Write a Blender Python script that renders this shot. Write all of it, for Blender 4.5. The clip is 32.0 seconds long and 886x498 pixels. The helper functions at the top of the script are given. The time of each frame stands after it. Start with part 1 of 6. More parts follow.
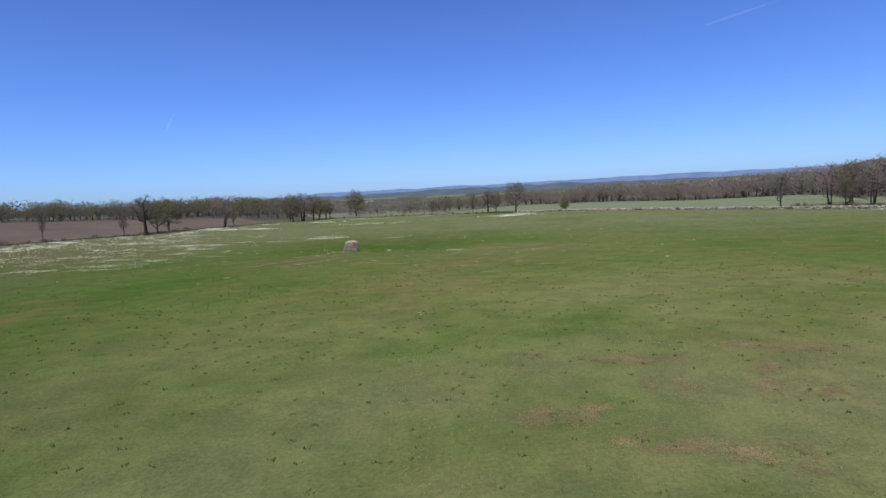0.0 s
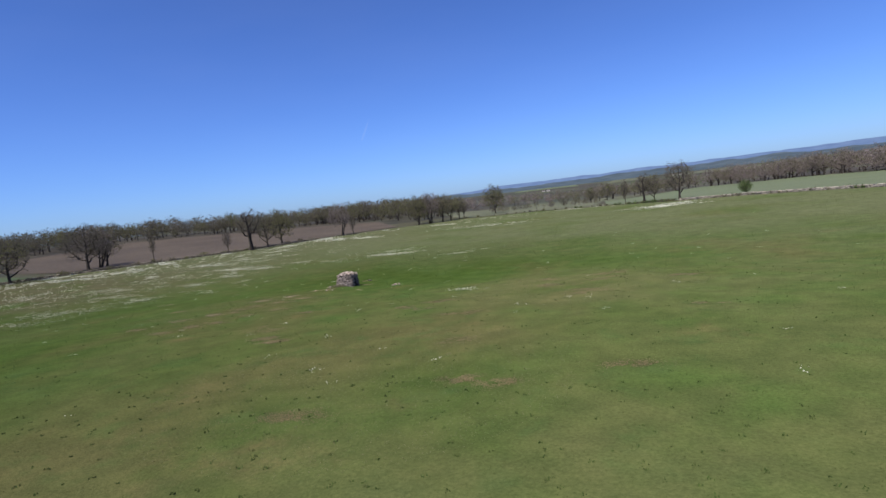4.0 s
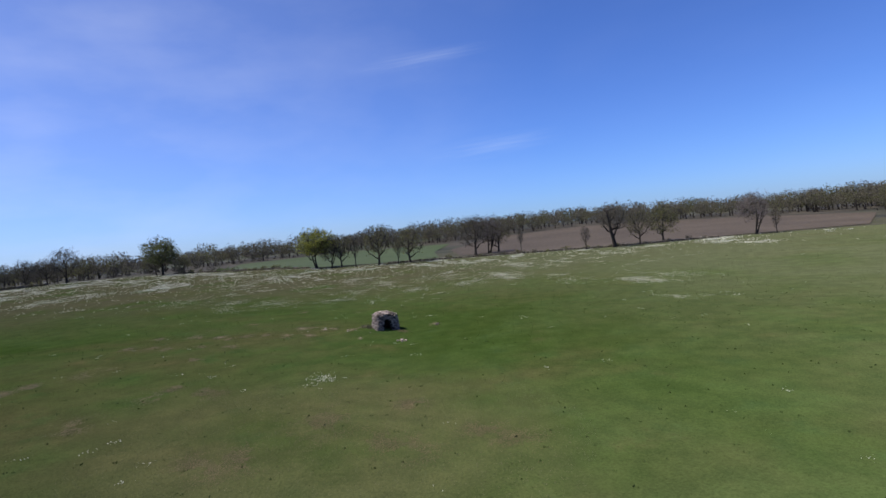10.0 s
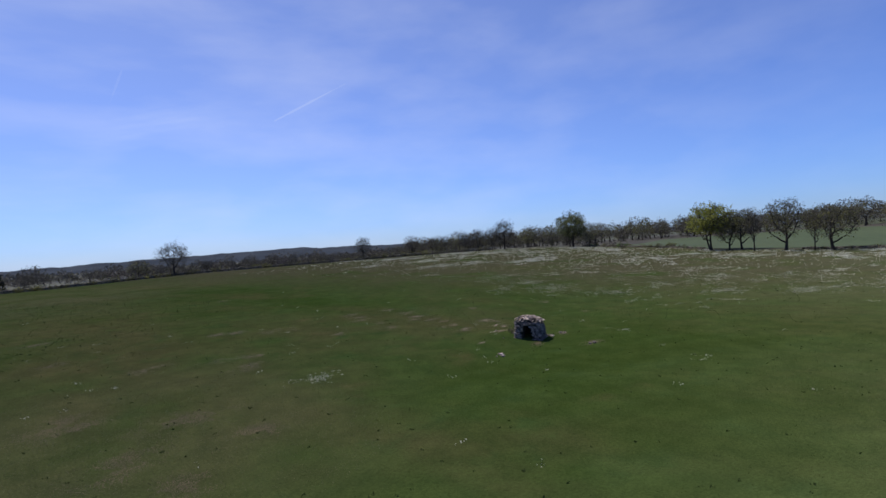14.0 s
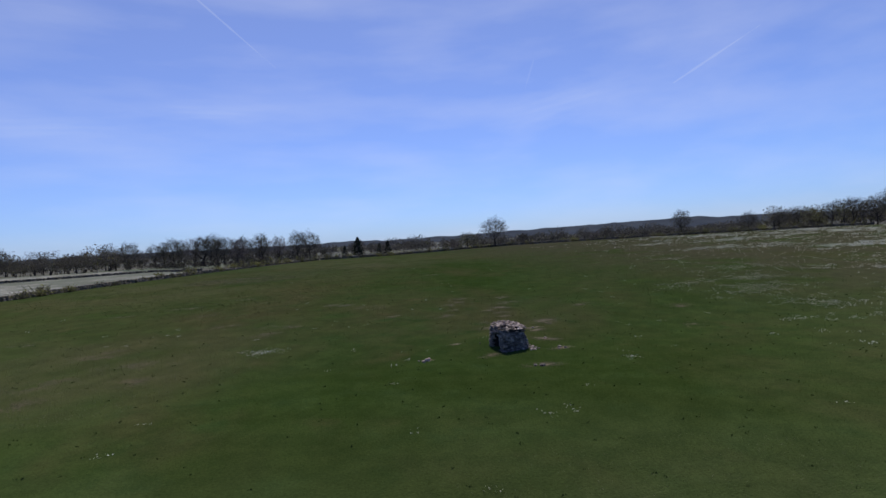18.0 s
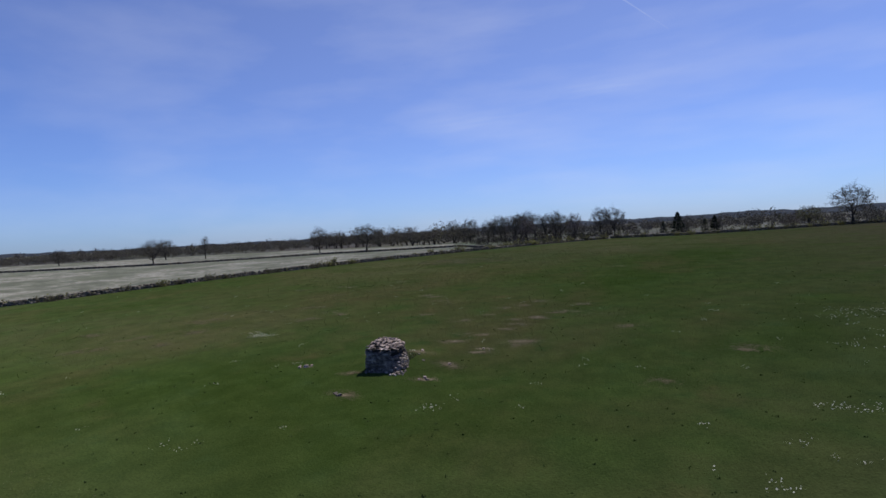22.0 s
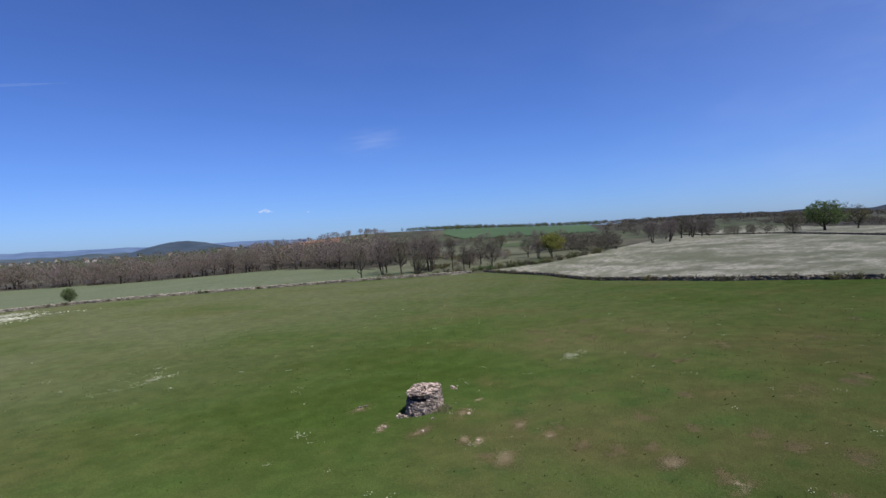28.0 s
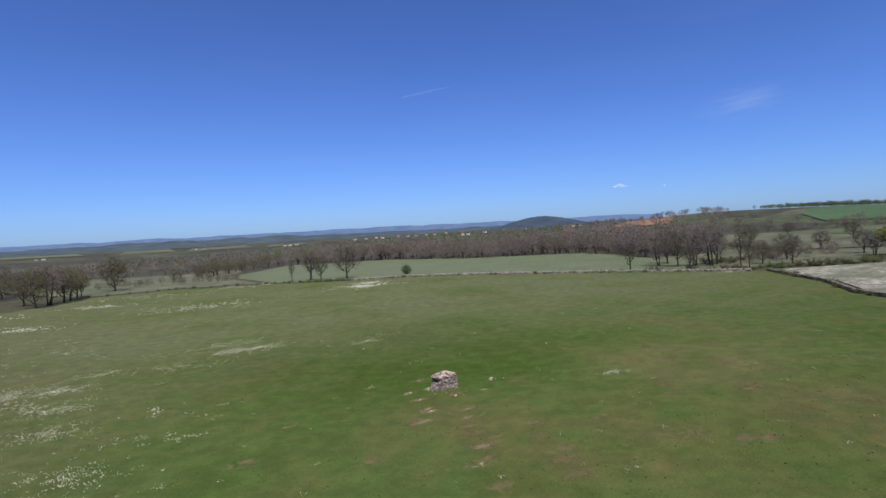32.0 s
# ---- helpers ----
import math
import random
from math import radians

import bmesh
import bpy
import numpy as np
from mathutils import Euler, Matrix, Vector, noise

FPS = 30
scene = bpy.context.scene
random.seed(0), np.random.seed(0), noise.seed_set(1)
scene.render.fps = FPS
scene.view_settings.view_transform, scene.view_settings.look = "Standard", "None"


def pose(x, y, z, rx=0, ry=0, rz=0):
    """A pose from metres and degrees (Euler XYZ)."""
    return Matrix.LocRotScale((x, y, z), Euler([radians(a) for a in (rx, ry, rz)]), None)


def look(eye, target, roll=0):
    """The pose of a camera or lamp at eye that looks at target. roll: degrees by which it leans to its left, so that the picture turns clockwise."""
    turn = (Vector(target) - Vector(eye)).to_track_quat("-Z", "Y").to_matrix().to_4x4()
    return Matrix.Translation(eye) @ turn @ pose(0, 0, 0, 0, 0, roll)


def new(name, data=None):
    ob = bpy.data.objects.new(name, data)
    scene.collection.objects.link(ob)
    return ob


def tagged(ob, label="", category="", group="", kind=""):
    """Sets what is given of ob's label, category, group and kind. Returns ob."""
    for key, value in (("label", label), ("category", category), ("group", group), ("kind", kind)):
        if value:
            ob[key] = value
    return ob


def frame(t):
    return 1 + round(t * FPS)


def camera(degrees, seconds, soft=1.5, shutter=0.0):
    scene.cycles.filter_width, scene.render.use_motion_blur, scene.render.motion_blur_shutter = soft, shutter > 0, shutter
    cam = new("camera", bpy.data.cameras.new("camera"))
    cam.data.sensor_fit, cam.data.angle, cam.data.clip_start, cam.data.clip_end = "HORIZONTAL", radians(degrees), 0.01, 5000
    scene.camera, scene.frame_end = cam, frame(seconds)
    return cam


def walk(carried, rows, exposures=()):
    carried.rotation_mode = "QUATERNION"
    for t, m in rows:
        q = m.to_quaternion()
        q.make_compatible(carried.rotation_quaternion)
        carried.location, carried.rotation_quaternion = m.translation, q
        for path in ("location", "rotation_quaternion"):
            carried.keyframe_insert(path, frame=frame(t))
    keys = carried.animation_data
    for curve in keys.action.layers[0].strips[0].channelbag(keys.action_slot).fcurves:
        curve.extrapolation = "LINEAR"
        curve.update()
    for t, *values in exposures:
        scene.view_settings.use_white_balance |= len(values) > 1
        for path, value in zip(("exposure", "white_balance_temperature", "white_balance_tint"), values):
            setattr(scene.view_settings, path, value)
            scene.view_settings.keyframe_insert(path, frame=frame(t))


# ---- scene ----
cam = camera(79.0, 32.0)

PATH = [
    (0, (17.074, -80.599, 8.247), (17.038, -78.61, 8.041), -2.8),
    (0.5, (18.316, -77.183, 8.281), (18.286, -75.195, 8.067), -3.0),
    (1, (19.601, -73.815, 8.467), (19.579, -71.827, 8.244), -3.3),
    (1.5, (21.433, -70.14, 8.596), (21.365, -68.155, 8.367), -3.6),
    (2, (23.328, -66.501, 8.554), (23.173, -64.52, 8.326), -4.1),
    (2.5, (25.802, -63.048, 8.471), (25.554, -61.076, 8.247), -4.7),
    (4.5, (34.909, -46.802, 8.458), (33.994, -45.031, 8.298), -7.4),
    (5, (37.601, -43.202, 8.515), (36.457, -41.566, 8.387), -7.9),
    (5.5, (39.926, -39.236, 8.411), (38.576, -37.764, 8.317), -8.2),
    (6, (42.032, -35.596, 8.415), (40.53, -34.276, 8.346), -8.2),
    (6.5, (44.1, -32.087, 8.436), (42.495, -30.895, 8.386), -8.2),
    (7, (45.749, -28.467, 8.463), (44.065, -27.39, 8.417), -7.7),
    (7.5, (47.135, -24.881, 8.508), (45.397, -23.892, 8.46), -7.3),
    (8, (48.135, -21.376, 8.481), (46.366, -20.444, 8.427), -6.8),
    (8.5, (48.64, -17.71, 8.33), (46.84, -16.84, 8.273), -6.5),
    (9, (48.883, -14.122, 8.163), (47.045, -13.335, 8.104), -6.1),
    (9.5, (49.241, -10.544, 8.15), (47.36, -9.867, 8.092), -5.9),
    (10, (49.219, -7.245, 8.039), (47.293, -6.709, 7.985), -5.7),
    (10.5, (48.814, -3.758, 7.914), (46.841, -3.431, 7.87), -5.4),
    (11, (48.243, -0.425, 7.879), (46.246, -0.33, 7.845), -5.1),
    (11.5, (47.324, 2.806, 7.879), (45.328, 2.68, 7.85), -4.8),
    (12, (46.254, 5.991, 7.814), (44.282, 5.658, 7.789), -4.7),
    (12.5, (44.714, 9.009, 7.755), (42.788, 8.47, 7.733), -4.6),
    (13, (42.951, 11.777, 7.66), (41.094, 11.035, 7.642), -4.3),
    (13.5, (40.801, 14.27, 7.534), (39.038, 13.326, 7.52), -4.2),
    (14, (38.583, 16.717, 7.4), (36.91, 15.621, 7.388), -3.9),
    (14.5, (36.198, 19.188, 7.297), (34.625, 17.954, 7.283), -3.8),
    (16.5, (25.514, 28.091, 7.278), (24.375, 26.447, 7.248), -3.2),
    (17, (22.207, 29.651, 7.34), (21.231, 27.905, 7.306), -3.2),
    (17.5, (18.736, 30.959, 7.351), (17.972, 29.111, 7.316), -3.2),
    (18, (15.051, 31.901, 7.285), (14.501, 29.978, 7.25), -3.3),
    (18.5, (11.464, 32.514, 7.207), (11.134, 30.542, 7.174), -3.2),
    (19, (7.695, 32.642, 7.153), (7.58, 30.646, 7.117), -3.1),
    (19.5, (3.941, 32.603, 7.176), (4.046, 30.606, 7.137), -3.1),
    (20, (0.178, 32.087, 7.085), (0.478, 30.111, 7.043), -3.1),
    (20.5, (-3.45, 31.223, 7.083), (-3.038, 29.267, 7.033), -3.3),
    (21, (-7.023, 29.889, 7.255), (-6.52, 27.954, 7.199), -3.2),
    (21.5, (-10.529, 28.324, 7.503), (-9.911, 26.423, 7.44), -3.1),
    (22, (-14.002, 26.486, 7.73), (-13.182, 24.663, 7.669), -3.3),
    (22.5, (-16.957, 24.497, 8.043), (-15.901, 22.799, 7.979), -3.1),
    (23, (-19.91, 21.903, 8.244), (-18.589, 20.403, 8.183), -3.3),
    (23.5, (-22.318, 18.899, 8.366), (-20.805, 17.592, 8.305), -3.3),
    (24, (-24.406, 15.706, 8.52), (-22.733, 14.611, 8.462), -3.3),
    (24.5, (-26.07, 12.126, 8.631), (-24.279, 11.239, 8.574), -3.4),
    (25, (-27.252, 8.439, 8.786), (-25.37, 7.766, 8.729), -3.4),
    (25.5, (-28.174, 4.615, 8.996), (-26.218, 4.199, 8.943), -3.4),
    (27.5, (-28.418, -11.265, 10.462), (-26.506, -10.68, 10.416), -3.3),
    (28, (-27.937, -15.113, 10.93), (-26.107, -14.306, 10.885), -3.4),
    (28.5, (-27.605, -18.882, 11.462), (-25.886, -17.861, 11.415), -3.4),
    (29, (-27.185, -22.589, 11.917), (-25.617, -21.348, 11.872), -3.3),
    (29.5, (-26.547, -26.225, 12.301), (-25.151, -24.794, 12.26), -3.4),
    (30, (-25.87, -29.794, 12.836), (-24.649, -28.21, 12.796), -3.3),
    (30.5, (-24.995, -33.333, 13.307), (-23.89, -31.667, 13.264), -3.3),
    (31, (-24.062, -36.794, 13.895), (-23.008, -35.095, 13.843), -3.2),
    (31.5, (-23.126, -40.314, 14.426), (-22.113, -38.59, 14.367), -3.1),
    (32, (-22.08, -43.779, 14.967), (-21.099, -42.037, 14.899), -3.0),
]
walk(cam, [(t, look(eye, target, roll)) for t, eye, target, roll in PATH],
     exposures=[(0, 0.75), (2, 0.74), (6, 0.66), (10, 0.74), (13, 0.62), (17, 0.47), (19, 0.45), (22, 0.38), (24, 0.39), (25, 0.43), (28, 0.53), (32, 0.53)])

# ---- sky and sun ----
SUN_BEARING, SUN_HEIGHT = 195.0, 61.0      # degrees clockwise from +y, degrees above the horizon
world = bpy.data.worlds.new("sky")
scene.world = world
world.use_nodes = True
wn, wl = world.node_tree.nodes, world.node_tree.links
sky = wn.new("ShaderNodeTexSky")
sky.sky_type, sky.sun_disc = "NISHITA", False
sky.sun_elevation, sky.sun_rotation = radians(SUN_HEIGHT), radians(SUN_BEARING)
sky.air_density, sky.dust_density, sky.ozone_density, sky.altitude = 1.0, 0.5, 2.0, 300
coord = wn.new("ShaderNodeTexCoord")
stretch = wn.new("ShaderNodeMapping")
stretch.inputs["Scale"].default_value, stretch.inputs["Location"].default_value = (1.3, 2.6, 6.5), (0.0, 2.6, 0.0)
cirrus = wn.new("ShaderNodeTexNoise")
cirrus.inputs["Scale"].default_value, cirrus.inputs["Detail"].default_value = 2.2, 7.0
thin = wn.new("ShaderNodeValToRGB")
thin.color_ramp.elements[0].position, thin.color_ramp.elements[1].position = 0.40, 0.86
thin.color_ramp.elements[1].color = (0.20, 0.20, 0.20, 1)
thin.color_ramp.elements[0].color = (0.085, 0.085, 0.085, 1)
veil = wn.new("ShaderNodeMixRGB")
veil.inputs[2].default_value = (8.8, 9.2, 11.0, 1)
wl.new(coord.outputs["Generated"], stretch.inputs[0])
wl.new(stretch.outputs[0], cirrus.inputs["Vector"])
wl.new(cirrus.outputs[0], thin.inputs[0])
split = wn.new("ShaderNodeSeparateXYZ")
sunward = wn.new("ShaderNodeMapRange")      # the thin cirrus lies over the southern half of the sky
sunward.inputs[1].default_value, sunward.inputs[2].default_value = 0.3, -0.9
sunward.inputs[3].default_value, sunward.inputs[4].default_value = 0.12, 2.1
haze = wn.new("ShaderNodeMath")
haze.operation = "MULTIPLY"
wl.new(coord.outputs["Generated"], split.inputs[0])
lean_south = wn.new("ShaderNodeVectorMath")
lean_south.operation, lean_south.inputs[1].default_value = "DOT_PRODUCT", (0.16, 0.987, 0.0)
wl.new(coord.outputs["Generated"], lean_south.inputs[0])
wl.new(lean_south.outputs["Value"], sunward.inputs[0])
wl.new(thin.outputs[0], haze.inputs[0])
wl.new(sunward.outputs[0], haze.inputs[1])
wl.new(haze.outputs[0], veil.inputs[0])
rich = wn.new("ShaderNodeMixRGB")
rich.blend_type, rich.inputs[0].default_value, rich.inputs[2].default_value = "MULTIPLY", 1.0, (0.54, 0.84, 1.63, 1)
wl.new(sky.outputs[0], rich.inputs[1])
height = wn.new("ShaderNodeMapRange")       # the clear air deepens towards the zenith
height.inputs[1].default_value, height.inputs[2].default_value, height.inputs[3].default_value, height.inputs[4].default_value = 0.05, 0.55, 1.0, 0.78
deep = wn.new("ShaderNodeMixRGB")
deep.blend_type, deep.inputs[0].default_value = "MULTIPLY", 1.0
wl.new(split.outputs[2], height.inputs[0])
wl.new(rich.outputs[0], deep.inputs[1])
wl.new(height.outputs[0], deep.inputs[2])
wl.new(deep.outputs[0], veil.inputs[1])
wl.new(veil.outputs[0], wn["Background"].inputs[0])
wn["Background"].inputs[1].default_value = 0.061

sun = new("sun", bpy.data.lights.new("sun", "SUN"))
sun.data.energy, sun.data.angle, sun.data.color = 5.0, radians(0.55), (1.0, 0.95, 0.87)
b, h = radians(SUN_BEARING), radians(SUN_HEIGHT)
sun.matrix_world = look((500 * math.sin(b) * math.cos(h), 500 * math.cos(b) * math.cos(h), 500 * math.sin(h)), (0, 0, 0))


# ---- materials ----
def material(name, stops, scale=1.0, rough=0.9, bump=0.0, bump_scale=None, fine=0.0, fine_scale=20.0, vary=0.0, island=False, stretch=None, spec=0.2):
    """A matt surface: a colour ramp over noise in metres, a finer grain on top, relief, and a change from piece to piece."""
    m = bpy.data.materials.new(name)
    m.use_nodes = True
    n, l = m.node_tree.nodes, m.node_tree.links
    p = n["Principled BSDF"]
    p.inputs["Roughness"].default_value = rough
    p.inputs["Specular IOR Level"].default_value = spec
    p.inputs["Diffuse Roughness"].default_value = 0.8
    geo = n.new("ShaderNodeNewGeometry")
    where = geo.outputs["Position"]
    if stretch:
        mp = n.new("ShaderNodeMapping")
        mp.inputs["Scale"].default_value = stretch
        l.new(where, mp.inputs[0])
        where = mp.outputs[0]
    noise_a = n.new("ShaderNodeTexNoise")
    noise_a.inputs["Scale"].default_value, noise_a.inputs["Detail"].default_value = scale, 6
    l.new(where, noise_a.inputs["Vector"])
    ramp = n.new("ShaderNodeValToRGB")
    els = ramp.color_ramp.elements
    while len(els) < len(stops):
        els.new(0.5)
    for e, (pos, col) in zip(els, stops):
        e.position, e.color = pos, (*col, 1)
    l.new(noise_a.outputs[0], ramp.inputs[0])
    colour = ramp.outputs[0]
    if fine:
        noise_b = n.new("ShaderNodeTexNoise")
        noise_b.inputs["Scale"].default_value, noise_b.inputs["Detail"].default_value = fine_scale, 4
        l.new(where, noise_b.inputs["Vector"])
        rng = n.new("ShaderNodeMapRange")
        rng.inputs[1].default_value, rng.inputs[2].default_value = 0.3, 0.7
        rng.inputs[3].default_value, rng.inputs[4].default_value = 1 - fine, 1 + fine
        l.new(noise_b.outputs[0], rng.inputs[0])
        mul = n.new("ShaderNodeMixRGB")
        mul.blend_type, mul.inputs[0].default_value = "MULTIPLY", 1
        l.new(colour, mul.inputs[1])
        l.new(rng.outputs[0], mul.inputs[2])
        colour = mul.outputs[0]
    if vary:
        if island:
            rnd = geo.outputs["Random Per Island"]
        else:
            rnd = n.new("ShaderNodeObjectInfo").outputs["Random"]
        rng = n.new("ShaderNodeMapRange")
        rng.inputs[3].default_value, rng.inputs[4].default_value = 1 - vary, 1 + vary
        l.new(rnd, rng.inputs[0])
        mul = n.new("ShaderNodeMixRGB")
        mul.blend_type, mul.inputs[0].default_value = "MULTIPLY", 1
        l.new(colour, mul.inputs[1])
        l.new(rng.outputs[0], mul.inputs[2])
        colour = mul.outputs[0]
    l.new(colour, p.inputs["Base Color"])
    if bump:
        noise_c = n.new("ShaderNodeTexNoise")
        noise_c.inputs["Scale"].default_value, noise_c.inputs["Detail"].default_value = bump_scale or scale * 4, 5
        l.new(where, noise_c.inputs["Vector"])
        bp = n.new("ShaderNodeBump")
        bp.inputs["Strength"].default_value, bp.inputs["Distance"].default_value = bump, 0.15
        l.new(noise_c.outputs[0], bp.inputs["Height"])
        l.new(bp.outputs[0], p.inputs["Normal"])
    return m


def leaf_material(name, low, high, vary=0.3, passing=0.45):
    """Thin leaves and sprays of twigs: part of the light passes through."""
    m = material(name, [(0.3, low), (0.7, high)], 0.3, vary=vary, island=True)
    n, l = m.node_tree.nodes, m.node_tree.links
    p = n["Principled BSDF"]
    tr, mx = n.new("ShaderNodeBsdfTranslucent"), n.new("ShaderNodeMixShader")
    mx.inputs[0].default_value = passing
    l.new(p.inputs["Base Color"].links[0].from_socket, tr.inputs[0])
    l.new(p.outputs[0], mx.inputs[1])
    l.new(tr.outputs[0], mx.inputs[2])
    l.new(mx.outputs[0], n["Material Output"].inputs[0])
    return m


def meadow_material(name="meadow_grass", through_light=0.0):
    """Grazed spring grass: greens that drift over tens of metres, tan thin spots, and blade-scale grain."""
    m = bpy.data.materials.new(name)
    m.use_nodes = True
    n, l = m.node_tree.nodes, m.node_tree.links
    p = n["Principled BSDF"]
    p.inputs["Roughness"].default_value, p.inputs["Specular IOR Level"].default_value = 1.0, 0.0
    p.inputs["Diffuse Roughness"].default_value = 1.0
    geo = n.new("ShaderNodeNewGeometry")

    def noisy(scale, detail, lo, hi, stretch=None, rough=0.55):
        t = n.new("ShaderNodeTexNoise")
        t.inputs["Scale"].default_value, t.inputs["Detail"].default_value = scale, detail
        t.inputs["Roughness"].default_value = rough
        src = geo.outputs["Position"]
        if stretch:
            mp = n.new("ShaderNodeMapping")
            mp.inputs["Scale"].default_value, mp.inputs["Rotation"].default_value = stretch, (0, 0, 0.45)
            l.new(src, mp.inputs[0])
            src = mp.outputs[0]
        l.new(src, t.inputs["Vector"])
        r = n.new("ShaderNodeMapRange")
        r.interpolation_type = "SMOOTHSTEP"
        r.inputs[1].default_value, r.inputs[2].default_value = lo, hi
        l.new(t.outputs[0], r.inputs[0])
        return r.outputs[0]

    def mix(fac, a, c, kind="MIX"):
        x = n.new("ShaderNodeMixRGB")
        x.blend_type = kind
        for k, v in ((0, fac), (1, a), (2, c)):
            if isinstance(v, tuple):
                x.inputs[k].default_value = (*v, 1)
            elif isinstance(v, float):
                x.inputs[k].default_value = v
            else:
                l.new(v, x.inputs[k])
        return x.outputs[0]

    grass = mix(noisy(0.035, 4, 0.35, 0.65), MEADOW_A, MEADOW_B)
    grass = mix(noisy(0.22, 5, 0.40, 0.70), grass, MEADOW_C)
    thin_spots = noisy(0.06, 7, 0.47, 0.70, (1.0, 0.6, 1.0), 0.62)
    grass = mix(thin_spots, grass, MEADOW_DRY)
    grass = mix(noisy(0.45, 5, 0.52, 0.78), grass, MEADOW_BLUE)
    tan = noisy(0.16, 8, 0.57, 0.82, None, 0.64)
    grass = mix(tan, grass, MEADOW_TAN)
    # dimness of backlit grass painted in north of the hut, thinner worn turf to the east and south-east
    # olive patches and the far southern one put distance haze into the grass
    for centre, r_out, r_in, most, colour in (((4.0, 22.0, 0.0), 33, 10, 0.7, MEADOW_BACKLIT), ((24.0, -52.0, 1.5), 40, 8, 0.35, MEADOW_BROWN), ((26.0, -7.0, 0.3), 15, 3, 0.45, MEADOW_BROWN), ((33.0, -58.0, 2.0), 27, 6, 0.65, MEADOW_WORN_HAZE), ((31.0, -10.0, 0.5), 22, 4, 0.3, MEADOW_WORN_HAZE), ((78.0, 22.0, 0.0), 58, 10, 0.55, MEADOW_OLIVE_HAZE), ((12.0, -86.0, 2.0), 40, 8, 0.45, MEADOW_OLIVE_HAZE), ((-8.0, -104.0, 3.0), 46, 12, 0.7, MEADOW_WORN_HAZE)):
        off = n.new("ShaderNodeVectorMath")
        off.operation, off.inputs[1].default_value = "DISTANCE", centre
        l.new(geo.outputs["Position"], off.inputs[0])
        here = n.new("ShaderNodeMapRange")
        here.interpolation_type = "SMOOTHSTEP"
        here.inputs[1].default_value, here.inputs[2].default_value, here.inputs[3].default_value, here.inputs[4].default_value = r_out, r_in, 0.0, most
        l.new(off.outputs["Value"], here.inputs[0])
        grass = mix(mix(1.0, here.outputs[0], noisy(0.13, 6, 0.28, 0.62, None, 0.62), "MULTIPLY"), grass, colour)
    # the western side is browner, with dead stalks among the flowers
    sep = n.new("ShaderNodeSeparateXYZ")
    l.new(geo.outputs["Position"], sep.inputs[0])
    west = n.new("ShaderNodeMapRange")
    west.interpolation_type = "SMOOTHSTEP"
    west.inputs[1].default_value, west.inputs[2].default_value = -8, -58
    west.inputs[3].default_value, west.inputs[4].default_value = 0.0, 1.0
    l.new(sep.outputs[0], west.inputs[0])
    stalks = mix(1.0, west.outputs[0], noisy(0.16, 6, 0.25, 0.55), "MULTIPLY")
    grass = mix(stalks, grass, (0.066, 0.063, 0.037))
    # towards the crop the grass is painted paler and greyer, standing in for haze
    north = n.new("ShaderNodeMapRange")
    north.interpolation_type = "SMOOTHSTEP"
    north.inputs[1].default_value, north.inputs[2].default_value = 2, 55
    north.inputs[3].default_value, north.inputs[4].default_value = 0.0, 0.9
    l.new(sep.outputs[1], north.inputs[0])
    olive = mix(1.0, north.outputs[0], noisy(0.05, 4, 0.15, 0.6), "MULTIPLY")
    grass = mix(olive, grass, MEADOW_OLIVE_HAZE)
    grain = noisy(9.0, 5, 0.25, 0.75, None, 0.75)
    grain = mix(1.0, mix(grain, (0.74, 0.77, 0.73), (1.21, 1.19, 1.17)), grass, "MULTIPLY")
    tufty = mix(noisy(0.6, 8, 0.34, 0.68, None, 0.66), (0.84, 0.87, 0.86), (1.12, 1.10, 1.08))
    final = mix(1.0, grain, tufty, "MULTIPLY")
    l.new(final, p.inputs["Base Color"])
    if through_light:
        tr, mx = n.new("ShaderNodeBsdfTranslucent"), n.new("ShaderNodeMixShader")
        mx.inputs[0].default_value = through_light
        l.new(mix(1.0, final, (1.25, 1.10, 0.45), "MULTIPLY"), tr.inputs[0])      # light that passes a blade comes out yellower
        l.new(p.outputs[0], mx.inputs[1])
        l.new(tr.outputs[0], mx.inputs[2])
        l.new(mx.outputs[0], n["Material Output"].inputs[0])
        return m
    t = n.new("ShaderNodeTexNoise")
    t.inputs["Scale"].default_value, t.inputs["Detail"].default_value = 13.0, 5
    l.new(geo.outputs["Position"], t.inputs["Vector"])
    bp = n.new("ShaderNodeBump")
    bp.inputs["Strength"].default_value, bp.inputs["Distance"].default_value = 0.8, 0.055
    l.new(t.outputs[0], bp.inputs["Height"])
    l.new(bp.outputs[0], p.inputs["Normal"])
    return m


